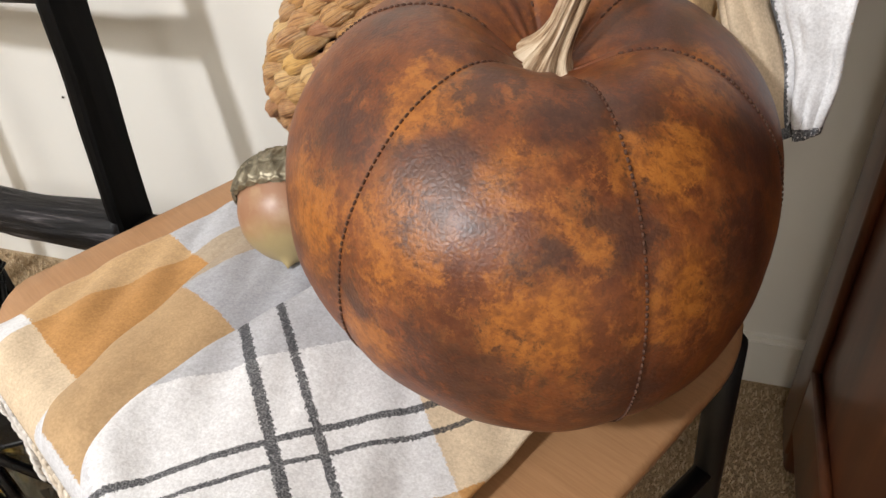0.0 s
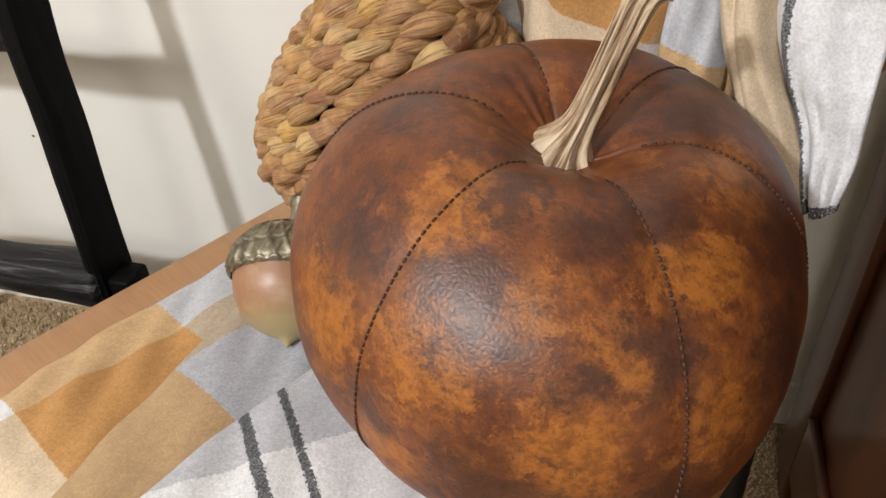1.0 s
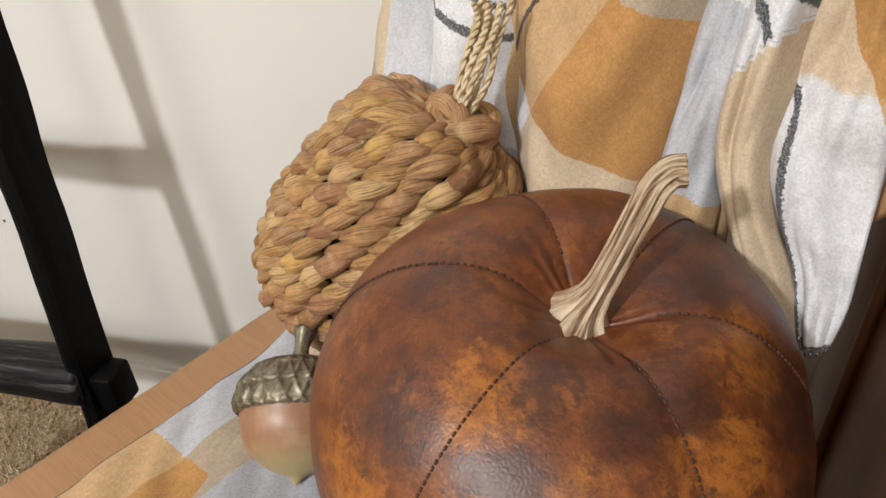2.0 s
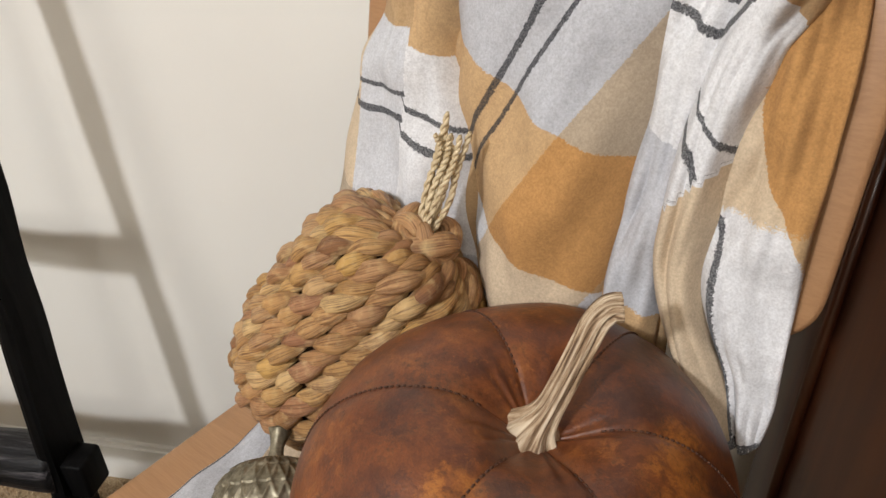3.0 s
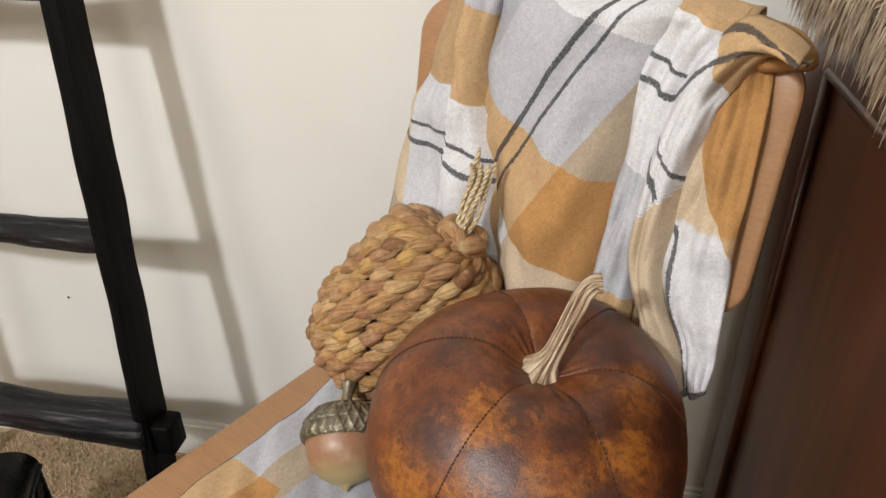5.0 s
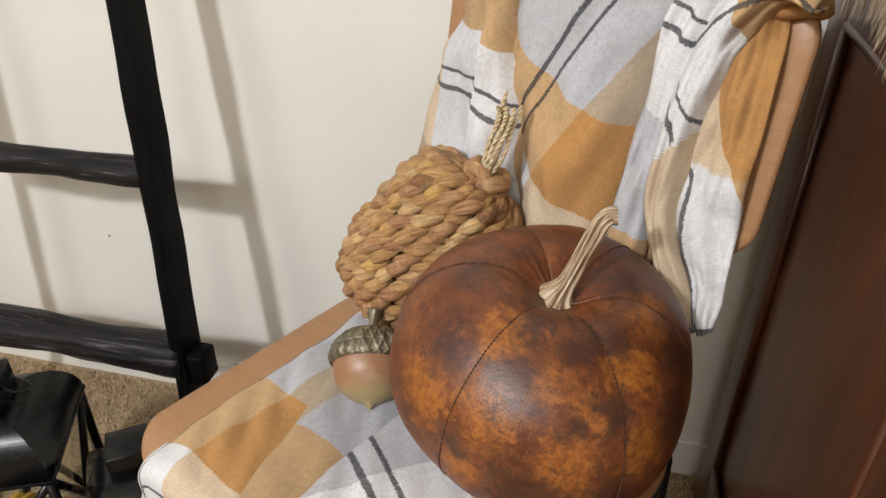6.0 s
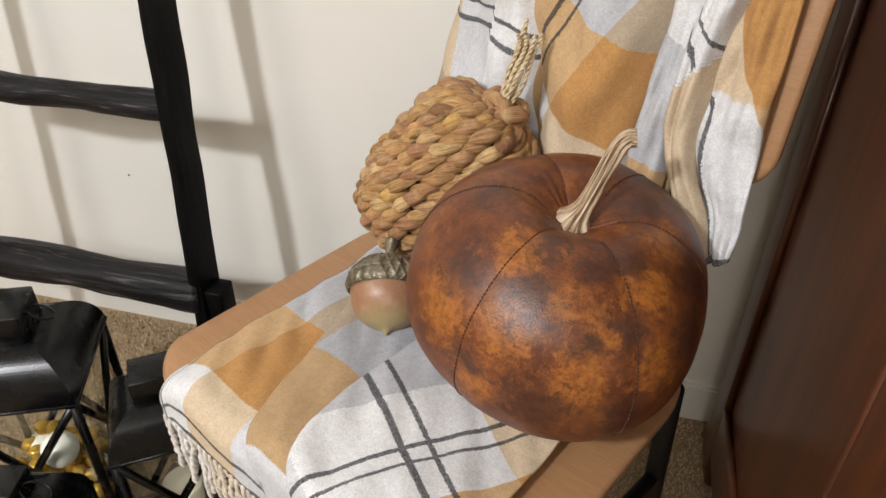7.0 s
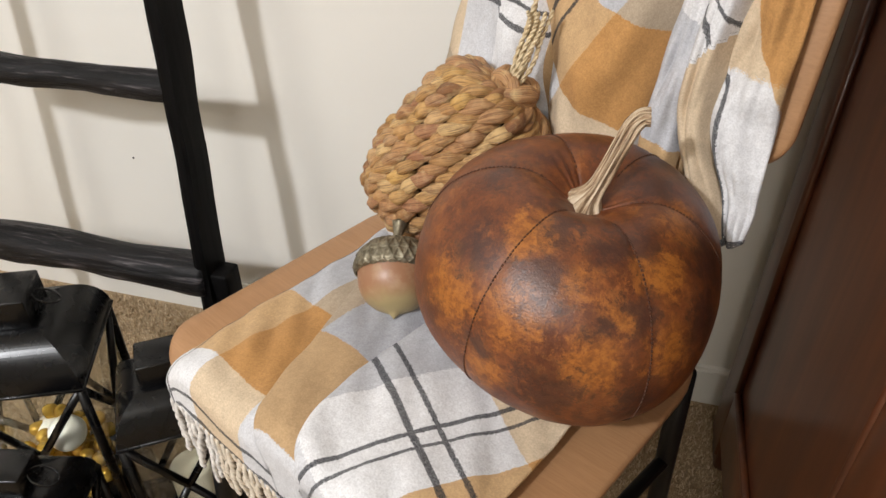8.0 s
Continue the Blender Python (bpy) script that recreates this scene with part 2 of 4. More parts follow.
def stem_material():
    """Pale, weathered stem with dark lengthwise grooves."""
    m = material("dried_stem", (0.55, 0.42, 0.28), 0.75)
    mp = node(m, "ShaderNodeMapping", [(node(m, "ShaderNodeTexCoord").outputs["UV"], "Vector")])
    mp.inputs["Scale"].default_value = (3.0, 26, 1)
    g = noise_tex(m, mp.outputs[0], 1.0, 5, 0.65, 0.3)
    c = ramp(m, g, [(0.38, (0.11, 0.060, 0.028)), (0.46, (0.36, 0.24, 0.14)), (0.56, (0.62, 0.49, 0.34)), (0.70, (0.76, 0.66, 0.52))])
    c = mix(m, ramp(m, noise_tex(m, coords(m), 70, 4), [(0.52, (0, 0, 0)), (0.75, (0.5, 0.5, 0.5))]), c, (0.28, 0.17, 0.09))
    colour(m, c)
    bump(m, g, 0.9, 0.003)
    return m


def nut_material():
    """Glaze that runs from olive at the tip to a rosy brown under the cap."""
    m = material("glazed_nut_ceramic", (0.4, 0.3, 0.17), 0.40)
    v = coords(m)
    z = node(m, "ShaderNodeSeparateXYZ", [(v, "Vector")]).outputs["Z"]
    f = smooth_range(m, added(m, z, noise_tex(m, v, 30, 4), 0.035), -0.030, -0.004)
    c = mix(m, f, (0.36, 0.28, 0.135), (0.29, 0.145, 0.078))
    c = mix(m, ramp(m, noise_tex(m, v, 60, 5), [(0.5, (0, 0, 0)), (0.75, (0.45, 0.45, 0.45))]), c, (0.47, 0.36, 0.22))
    colour(m, c)
    bump(m, noise_tex(m, v, 40, 4), 0.12, 0.001)
    return m


def simple_mottle(name, stops, scale, rough, metal=0.0, strength=0.3, distance=0.001, stretch=(1, 1, 1)):
    m = material(name, stops[0][1], rough, metal)
    f = noise_tex(m, coords(m, stretch), scale, 5, 0.62)
    colour(m, ramp(m, f, stops))
    bump(m, f, strength, distance)
    return m


WALL = wall_material()
CARPET = carpet_material()
VENEER = veneer_material()
BLACK_METAL = black_metal_material()
TIN = lantern_material()
BLACK_WOOD = black_wood_material()
RAIL = rail_material()
CHERRY = cherry_material()
LEATHER = leather_material()
PLAID = plaid_material()
STRAW = straw_material("water_hyacinth_straw", False)
# straw darkened to stand for the shade in the gaps of the plait
SHADE_STRAW = simple_mottle("plait_gap_shade", [(0.3, (0.035, 0.015, 0.006)), (0.7, (0.085, 0.038, 0.015))], 60, 0.8)
STRAND = straw_material("water_hyacinth_strand", True)
TRIM = simple_mottle("white_trim_paint", [(0.3, (0.76, 0.74, 0.69)), (0.7, (0.80, 0.78, 0.73))], 8, 0.5, 0, 0.05)
CEILING = simple_mottle("ceiling_paint", [(0.3, (0.74, 0.72, 0.68)), (0.7, (0.78, 0.76, 0.72))], 40, 0.9, 0, 0.2)
STEM = stem_material()
THREAD = simple_mottle("brown_thread", [(0.3, (0.045, 0.016, 0.008)), (0.7, (0.09, 0.035, 0.016))], 200, 0.7)
BRASS = simple_mottle("antique_gold_metal", [(0.3, (0.11, 0.094, 0.064)), (0.5, (0.23, 0.20, 0.14)), (0.75, (0.42, 0.38, 0.29))], 110, 0.5, 0.8, 0.3)
NUT = nut_material()
CORD = simple_mottle("cream_jute_cord", [(0.3, (0.42, 0.31, 0.17)), (0.7, (0.72, 0.60, 0.40))], 150, 0.8)
YARN = simple_mottle("pale_wool_yarn", [(0.3, (0.45, 0.42, 0.40)), (0.7, (0.80, 0.76, 0.71))], 170, 0.95, 0, 0.6, 0.002)
YARN_TAN = simple_mottle("tan_wool_yarn", [(0.3, (0.44, 0.37, 0.29)), (0.7, (0.74, 0.66, 0.55))], 170, 0.95, 0, 0.6, 0.002)
FUR = simple_mottle("tan_plush_fur", [(0.3, (0.20, 0.14, 0.09)), (0.7, (0.48, 0.38, 0.27))], 60, 0.95, 0, 0.7, 0.004)
EGG = simple_mottle("speckled_white_egg", [(0.30, (0.30, 0.25, 0.17)), (0.38, (0.72, 0.68, 0.55)), (0.7, (0.80, 0.77, 0.66))], 70, 0.35, 0, 0.1)
GOLD_BEAD = material("amber_glass_bead", (0.55, 0.33, 0.05), 0.12, 0.55)
CANDLE = simple_mottle("ivory_wax", [(0.3, (0.70, 0.62, 0.44)), (0.7, (0.76, 0.69, 0.52))], 20, 0.5)
GLASS = material("clear_glass", (0.95, 0.97, 0.96), 0.02, 0.0, Transmission_Weight=1.0, IOR=1.45)


# ---- geometry helpers ----
def part(name, bm, mat, parent=None, label="", smooth=True):
    me = bpy.data.meshes.new(name)
    bm.to_mesh(me)
    bm.free()
    for p in me.polygons:
        p.use_smooth = smooth
    me.materials.append(mat)
    ob = new(name, me)
    ob.parent = parent
    if label:
        ob["label"] = label
    return ob


def thing(name, label, category, group="", at=None, kind=""):
    ob = new(name)
    ob.empty_display_size = 0.05
    if at is not None:
        ob.matrix_basis = at
    return tagged(ob, label, category, group, kind)


def box(x0, y0, z0, x1, y1, z1, bevel=0.0, segments=2, bm=None):
    one = bmesh.new()
    bmesh.ops.create_cube(one, size=1)
    bmesh.ops.transform(one, matrix=Matrix.Translation(((x0 + x1) / 2, (y0 + y1) / 2, (z0 + z1) / 2)) @ Matrix.Diagonal((x1 - x0, y1 - y0, z1 - z0, 1)), verts=one.verts)
    if bevel:
        bmesh.ops.bevel(one, geom=one.edges[:], offset=bevel, segments=segments, profile=0.5, affect="EDGES")
    if bm is None:
        return one
    join(bm, one)
    return bm


def join(bm, other):
    me = bpy.data.meshes.new("tmp")
    other.to_mesh(me)
    other.free()
    bm.from_mesh(me)
    bpy.data.meshes.remove(me)
    return bm


def sheet(fn, nu, nv, uv=None, closed_u=False, cap=False, bm=None):
    """A surface from fn(u, v) with u, v in 0..1; uv(u, v) gives its texture coordinates."""
    bm = bm or bmesh.new()
    lay = bm.loops.layers.uv.verify()
    rows = [[bm.verts.new(fn(i / nu, j / nv)) for i in range(nu if closed_u else nu + 1)] for j in range(nv + 1)]
    for j in range(nv):
        for i in range(nu):
            i2 = (i + 1) % nu if closed_u else i + 1
            f = bm.faces.new((rows[j][i], rows[j][i2], rows[j + 1][i2], rows[j + 1][i]))
            if uv:
                for lp, (a, b) in zip(f.loops, ((i, j), (i + 1, j), (i + 1, j + 1), (i, j + 1))):
                    lp[lay].uv = uv(a / nu, b / nv)
    if cap:
        bm.faces.new(rows[0][::-1])
        bm.faces.new(rows[-1])
    return bm


def tube(points, radius, sides=10, bm=None, cap=True, flat=1.0, ridge=None):
    """A tube along points; radius is a number or a function of 0..1."""
    pts = [Vector(p) for p in points]
    n = len(pts)
    up = Vector((0.13, 0.31, 0.94))
    frames = []
    for i in range(n):
        d = (pts[min(i + 1, n - 1)] - pts[max(i - 1, 0)]).normalized()
        a = up - d * up.dot(d)
        a = a.normalized() if a.length > 1e-4 else d.orthogonal().normalized()
        up = a
        frames.append((a, d.cross(a)))

    def fn(u, v):
        i = min(n - 1, round(v * (n - 1)))
        a, b = frames[i]
        r = radius(v) if callable(radius) else radius
        if ridge:
            r *= ridge(u, v)
        an = 2 * math.pi * u
        return pts[i] + a * math.cos(an) * r + b * math.sin(an) * r * flat
    return sheet(fn, sides, n - 1, lambda u, v: (v, u), True, cap, bm)


def spline(ctrl, n):
    """A smooth line through the control points."""
    p = [Vector(c) for c in ctrl]
    p = [2 * p[0] - p[1], *p, 2 * p[-1] - p[-2]]
    out = []
    for k in range(n):
        s = k / (n - 1) * (len(p) - 3)
        i = min(int(s), len(p) - 4)
        t = s - i
        a, b, c, d = p[i:i + 4]
        out.append(0.5 * ((2 * b) + (c - a) * t + (2 * a - 5 * b + 4 * c - d) * t * t + (3 * b - a - 3 * c + d) * t ** 3))
    return out


def lathe(profile, sides, bm=None):
    """A turned body from (radius, height) pairs."""
    n = len(profile) - 1

    def fn(u, v):
        r, h = profile[round(v * n)]
        return Vector((r * math.cos(2 * math.pi * u), r * math.sin(2 * math.pi * u), h))
    return sheet(fn, sides, n, lambda u, v: (u, v), True, False, bm)


def bumpy(p, scale, amount, seed=0.0):
    return noise.noise(Vector(p) * scale + Vector((seed, seed * 1.7, seed * 0.3))) * amount


# ---- room ----
WALL_Y = 0.90
X0, X1, Y0, TOP = -2.6, 2.6, -3.2, 2.6
tagged(part("floor", box(X0 - 0.1, Y0 - 0.1, -0.1, X1 + 0.1, WALL_Y + 0.1, 0.0), CARPET, smooth=False), "beige cut-pile carpet covering the floor", "floor", kind="structure")
tagged(part("wall_north", box(X0 - 0.1, WALL_Y, 0.0, X1 + 0.1, WALL_Y + 0.12, TOP), WALL, smooth=False), "cream painted wall behind the chair and ladder", "wall", kind="structure")
tagged(part("wall_south", box(X0 - 0.1, Y0 - 0.12, 0.0, X1 + 0.1, Y0, TOP), WALL, smooth=False), "plain cream painted wall", "wall", kind="structure")
tagged(part("wall_west", box(X0 - 0.12, Y0, 0.0, X0, WALL_Y, TOP), WALL, smooth=False), "plain cream painted wall", "wall", kind="structure")
tagged(part("wall_east", box(X1, Y0, 0.0, X1 + 0.12, WALL_Y, TOP), WALL, smooth=False), "plain cream painted wall", "wall", kind="structure")
tagged(part("ceiling", box(X0 - 0.1, Y0 - 0.1, TOP, X1 + 0.1, WALL_Y + 0.1, TOP + 0.1), CEILING, smooth=False), "plain white ceiling", "ceiling", kind="structure")
bb = box(X0, WALL_Y - 0.011, 0.0, X1, WALL_Y, 0.075)
box(X0, WALL_Y - 0.007, 0.075, X1, WALL_Y, 0.083, bm=bb)
tagged(part("baseboard", bb, TRIM, smooth=False), "low white painted baseboard along the wall", "baseboard", kind="structure")


# ---- chair ----
RIGHT, BACK = Vector((0.895, -0.446, 0)), Vector((0.446, 0.895, 0))
CHAIR = Matrix(((RIGHT.x, BACK.x, 0, 0), (RIGHT.y, BACK.y, 0, 0), (0, 0, 1, 0), (0, 0, 0, 1)))
SEAT_L, SEAT_R, SEAT_F, SEAT_B, SEAT_Z = -0.098, 0.398, 0.400, 0.850, 0.434


def seat_top(r, b):
    """Height of the seat's upper face at chair coordinates."""
    s = (b - SEAT_F) / (SEAT_B - SEAT_F)
    z = SEAT_Z - 0.012 * math.sin(math.pi * min(1, max(0, s)))
    if s < 0.12:
        z -= 0.022 * ((0.12 - s) / 0.12) ** 2
    return z


def rounded(l, r, f, b, front, back, n=10):
    out = []
    for cx, cy, a0, rad in ((r - back, b - back, 0, back), (l + back, b - back, 90, back), (l + front, f + front, 180, front), (r - front, f + front, 270, front)):
        for k in range(n + 1):
            a = radians(a0 + 90 * k / n)
            out.append((cx + rad * math.cos(a), cy + rad * math.sin(a)))
    return out


def build_chair():
    chair = thing("chair", "bentwood chair with pale beech veneer and black metal legs", "chair", at=CHAIR)
    edge = rounded(SEAT_L, SEAT_R, SEAT_F, SEAT_B, 0.055, 0.12)
    cx, cy = (SEAT_L + SEAT_R) / 2, (SEAT_F + SEAT_B) / 2
    n = len(edge)
    rings = [(0.0, 0.0), (0.25, 0), (0.5, 0), (0.75, 0), (0.92, 0), (0.985, 0), (1.0, -0.003), (1.0, -0.011), (0.985, -0.014), (0.0, -0.014)]

    def fn(u, v):
        k, dz = rings[round(v * (len(rings) - 1))]
        x, y = edge[round(u * n) % n]
        x, y = cx + (x - cx) * max(k, 0.001), cy + (y - cy) * max(k, 0.001)
        return Vector((x, y, seat_top(x, y) + dz))
    part("seat", sheet(fn, n, len(rings) - 1, None, True), VENEER, chair)

    # curved backrest, leaning back
    bl, br, bz0, bz1 = BACK_L, BACK_R, BACK_Z0, BACK_Z1
    outline = rounded(bl, br, bz0, bz1, 0.045, 0.045)
    mx, mz = (bl + br) / 2, (bz0 + bz1) / 2
    layers = [(0.0, 0.0), (0.3, 0), (0.6, 0), (0.9, 0), (0.98, 0), (1.0, 0.004), (1.0, 0.012), (0.98, 0.016), (0.6, 0.016), (0.0, 0.016)]
    m = len(outline)

    def fb(u, v):
        k, d = layers[round(v * (len(layers) - 1))]
        x, z = outline[round(u * m) % m]
        x, z = mx + (x - mx) * max(k, 0.001), mz + (z - mz) * max(k, 0.001)
        return Vector((x, back_face(x, z) + d, z))
    part("backrest", sheet(fb, m, len(layers) - 1, None, True), VENEER, chair)

    for lx, sign in ((SEAT_R - 0.012, 1), (SEAT_L + 0.012, -1)):
        rx = lx - 0.003 * sign
        part("leg", tube([(rx, 0.770, 0.421), (rx, 0.783, 0.30), (rx, 0.80, 0.15), (rx, 0.83, 0.002)], 0.0125, 12), BLACK_METAL, chair)
        part("leg", tube([(lx, 0.45, 0.422), (lx, 0.44, 0.20), (lx, 0.425, 0.002)], 0.014, 12), BLACK_METAL, chair)
        part("side_rail", tube([(rx, 0.786, 0.255), (lx - 0.02 * sign, 0.64, 0.235), (lx, 0.44, 0.215)], 0.009, 10), BLACK_METAL, chair)
        part("back_post", tube([(lx - 0.09 * sign, 0.77, 0.414), (lx - 0.08 * sign, 0.87, 0.45), (lx - 0.05 * sign, 0.925, 0.60), (lx - 0.05 * sign, 0.945, 0.72)], 0.010, 10), BLACK_METAL, chair)
    part("seat_frame", tube([(SEAT_L + 0.04, 0.742, 0.410), (SEAT_R - 0.04, 0.742, 0.410)], 0.009, 8), BLACK_METAL, chair)
    return chair


BACK_L, BACK_R, BACK_Z0, BACK_Z1 = -0.026, 0.395, 0.630, 0.892


def back_face(x, z):
    """Front face of the backrest, measured towards the back of the chair."""
    mid = (BACK_L + BACK_R) / 2
    return 0.862 + 0.19 * (z - 0.64) + 0.015 * (1 - ((x - mid) / 0.2) ** 2)


build_chair()


# ---- ladder ----
def build_ladder():
    ladder = thing("ladder", "black stained wooden ladder leaning against the cream wall", "ladder")
    w, d = 0.022, 0.057

    def at(z):
        return 0.640 + 0.115 * z
    for x0, slope in ((-0.030, -0.025), (-0.542, 0.125)):
        def fn(u, v, x0=x0, slope=slope):
            z = 1.70 * v
            k = int(round(u * 16)) % 16
            a = radians(360 * k / 16 + 45)
            sx, sy = math.cos(a), math.sin(a)
            sc = 1 / max(abs(sx), abs(sy))
            if k % 4 == 0:
                sc *= 0.94
            p = Vector((x0 + slope * z + w / 2 + sx * sc * w / 2, at(z) + d / 2 + sy * sc * d / 2, z))
            p.x += bumpy(p, 9, 0.0030, 3)
            p.y += bumpy(p, 11, 0.003, 5)
            return p
        part("rail", sheet(fn, 16, 60, None, True, True), RAIL, ladder, smooth=False)
    for z, r in ((0.272, 0.034), (0.584, 0.022), (0.903, 0.024), (1.215, 0.023), (1.52, 0.023)):
        y = at(z) + 0.026
        pts = [(x, y + bumpy((x, 0, z), 7, 0.005, 2), z + bumpy((x, 1, z), 6, 0.008, 9)) for x in np.linspace(-0.530 + 0.125 * z, -0.018 - 0.025 * z, 48)]
        part("rung", tube(pts, lambda v: r * (1 + 0.07 * math.sin(9 * v + z * 20)), 16, ridge=lambda u, v: 1 + 0.10 * noise.noise(Vector((math.cos(6.28 * u) * 2.2, math.sin(6.28 * u) * 2.2, v * 7 + z * 30)))), BLACK_WOOD, ladder)
    for x0, x1 in ((-0.020, 0.012), (-0.540, -0.510)):
        part("tenon", box(x0, 0.680, 0.232, x1, 0.722, 0.288, 0.004), RAIL, ladder)


build_ladder()
dot = bmesh.new()
bmesh.ops.create_circle(dot, cap_ends=True, segments=12, radius=0.0022, matrix=Matrix.Translation((-0.284, WALL_Y - 0.0012, 0.343)) @ Matrix.Rotation(math.pi / 2, 4, "X"))
tagged(part("wall_mark", dot, RAIL), "tiny dark scuff mark on the cream wall", "mark", kind="structure")


# ---- cabinet ----
def build_cabinet():
    cab = thing("cabinet", "dark cherry wood cabinet with beaded side panel beside the chair", "cabinet")
    x, y0, y1, z0, z1 = 0.805, 0.285, 0.815, 0.075, 0.94
    part("side_panel", box(x + 0.008, y0 + 0.066, z0 + 0.10, x + 0.030, y1 - 0.066, z1 - 0.09), CHERRY, cab, smooth=False)
    part("stile", box(x, y1 - 0.068, 0.03, x + 0.035, y1, z1, 0.003), CHERRY, cab)
    part("stile", box(x, y0, 0.03, x + 0.035, y0 + 0.076, z1, 0.003), CHERRY, cab)
    part("rail", box(x, y0 + 0.076, z0, x + 0.035, y1 - 0.068, 0.178, 0.002), CHERRY, cab)
    part("rail", box(x, y0 + 0.076, 0.847, x + 0.035, y1 - 0.068, z1, 0.002), CHERRY, cab)
    for a, b in (((y1 - 0.071, 0.181), (y1 - 0.071, 0.844)), ((y0 + 0.078, 0.181), (y0 + 0.078, 0.844)), ((y0 + 0.078, 0.181), (y1 - 0.071, 0.181)), ((y0 + 0.078, 0.844), (y1 - 0.071, 0.844))):
        part("bead", tube([(x + 0.003, *a), (x + 0.003, *b)], 0.006, 10), CHERRY, cab)
    part("body", box(x + 0.036, y0 + 0.005, z0, x + 0.90, y1 - 0.004, z1 - 0.004, 0.003), CHERRY, cab, smooth=False)
    part("top", box(x + 0.002, y0 - 0.02, z1, x + 0.92, y1 + 0.005, z1 + 0.028, 0.006), CHERRY, cab)
    for fx in (x + 0.004, x + 0.82):
        part("foot", box(fx, y1 - 0.075, 0.0, fx + 0.07, y1 - 0.01, z0, 0.008), CHERRY, cab)
        part("foot", box(fx, y0 + 0.01, 0.0, fx + 0.07, y0 + 0.075, z0, 0.008), CHERRY, cab)


build_cabinet()


# ---- leather pumpkin ----
PUMP = pose(0.5469, 0.4999, 0.5427, 4.5, 6.7, 0)
SEAMS, SEAM_TURN = 6, 1.0 / 360


def pumpkin_surface(u, v):
    """A squat, pillowy body, a little lopsided: u round, v from the bottom pole to the top pole."""
    t = math.pi * (v - 0.5)
    e = 0.86 if t > 0 else 1.0
    rc = abs(math.cos(t)) ** e
    zc = math.copysign(abs(math.sin(t)) ** e, t)
    an = 2 * math.pi * u
    r = 0.1578 * rc * (1 - 0.041 * math.cos(2 * an) + 0.020 * math.sin(2 * an) - 0.033 * math.cos(3 * an))
    z = (0.1291 if t > 0 else 0.1082) * zc * (1 - (0.049 * math.cos(an) + 0.018 * math.sin(an)) * rc)
    lobe = abs(math.sin(SEAMS * math.pi * (u - SEAM_TURN)))
    pinch = math.exp(-(lobe / 0.16) ** 2)
    if t > 0:
        z -= 0.040 * math.exp(-(rc / 0.26) ** 2)
        z -= (0.0010 * pinch + 0.0035 * (1 - lobe)) * math.exp(-((rc - 0.32) / 0.28) ** 2)
    r *= 1 - 0.004 * pinch - 0.010 * (1 - lobe) * (0.4 + 0.6 * max(0, zc))
    p = Vector((r * math.cos(an), r * math.sin(an), z))
    crease = 0.0009 * math.exp(-((rc - 0.22) / 0.12) ** 2) * math.sin(22 * math.pi * u + 3.0 * math.sin(5 * an)) if t > 0 else 0
    p.z += crease
    return p * (1 + bumpy(p, 9, 0.014, 4) + bumpy(p, 30, 0.006, 7))


def build_pumpkin():
    pk = thing("pumpkin", "stuffed brown leather pumpkin with dried stem on the chair", "pumpkin decoration", at=PUMP)
    part("body", sheet(pumpkin_surface, 288, 120, None, True), LEATHER, pk, "mottled brown distressed leather")
    for s in range(SEAMS):
        bm = bmesh.new()
        u = s / SEAMS + SEAM_TURN
        for k in range(84):
            v = 0.14 + 0.80 * k / 84
            p, q = pumpkin_surface(u, v), pumpkin_surface(u, v + 0.0056)
            p2, q2 = p * 1.0012, q * 1.0012
            tube([p2, (p2 + q2) / 2 * 1.003, q2], 0.0008, 5, bm)
        part("stitching", bm, THREAD, pk, "dark stitched seam")
    pts = spline([(-0.006, 0.002, 0.082), (-0.003, 0.003, 0.095), (0.003, 0.006, 0.112), (0.009, 0.012, 0.134), (0.015, 0.020, 0.157), (0.019, 0.026, 0.170), (0.025, 0.030, 0.178), (0.032, 0.031, 0.180)], 56)
    part("stem", tube(pts, lambda v: 0.0068 + 0.0185 * math.exp(-(v / 0.16) ** 2) + 0.0016 * v, 72, ridge=lambda u, v: 1 + (0.17 - 0.03 * v) * (2 * abs(math.sin(math.pi * (9 * u + 0.6 * v))) - 1.2) + 0.08 * math.sin(2 * math.pi * 4 * u + 3 + 4 * v) + 0.05 * math.sin(2 * math.pi * 15 * u + 9 * v)), STEM, pk, "ridged pale dried stem")


build_pumpkin()


# ---- woven pumpkin ----
WOVEN = pose(0.3846, 0.6600, 0.5690, -15, 37.5, 0)


def strand_mesh(seed, length, wide, thick):
    """One plump twist of dried leaf, lying along x, its outer side up."""
    rng = random.Random(seed)
    bm = bmesh.new()
    ph, sway = rng.uniform(0, 6.28), rng.uniform(-0.12, 0.12)

    def ring(u, v):
        f = v * 2 - 1
        w = max(0.05, (1 - abs(f) ** 1.9) ** 0.75 if abs(f) < 1 else 0.05)
        a = 2 * math.pi * u
        crease = 1 + 0.13 * math.sin(3 * a + ph + 2.4 * f) + 0.08 * math.sin(5 * a - ph + 1.3 * f)
        return Vector((f * length, math.cos(a) * wide * w * crease + wide * (sway * math.sin(3 * f) + 0.35 * f ** 3), math.sin(a) * thick * w * crease + thick * (0.75 - 1.3 * f * f)))
    sheet(ring, 12, 10, lambda u, v: (v, u + ph), True, False, bm)
    return bm


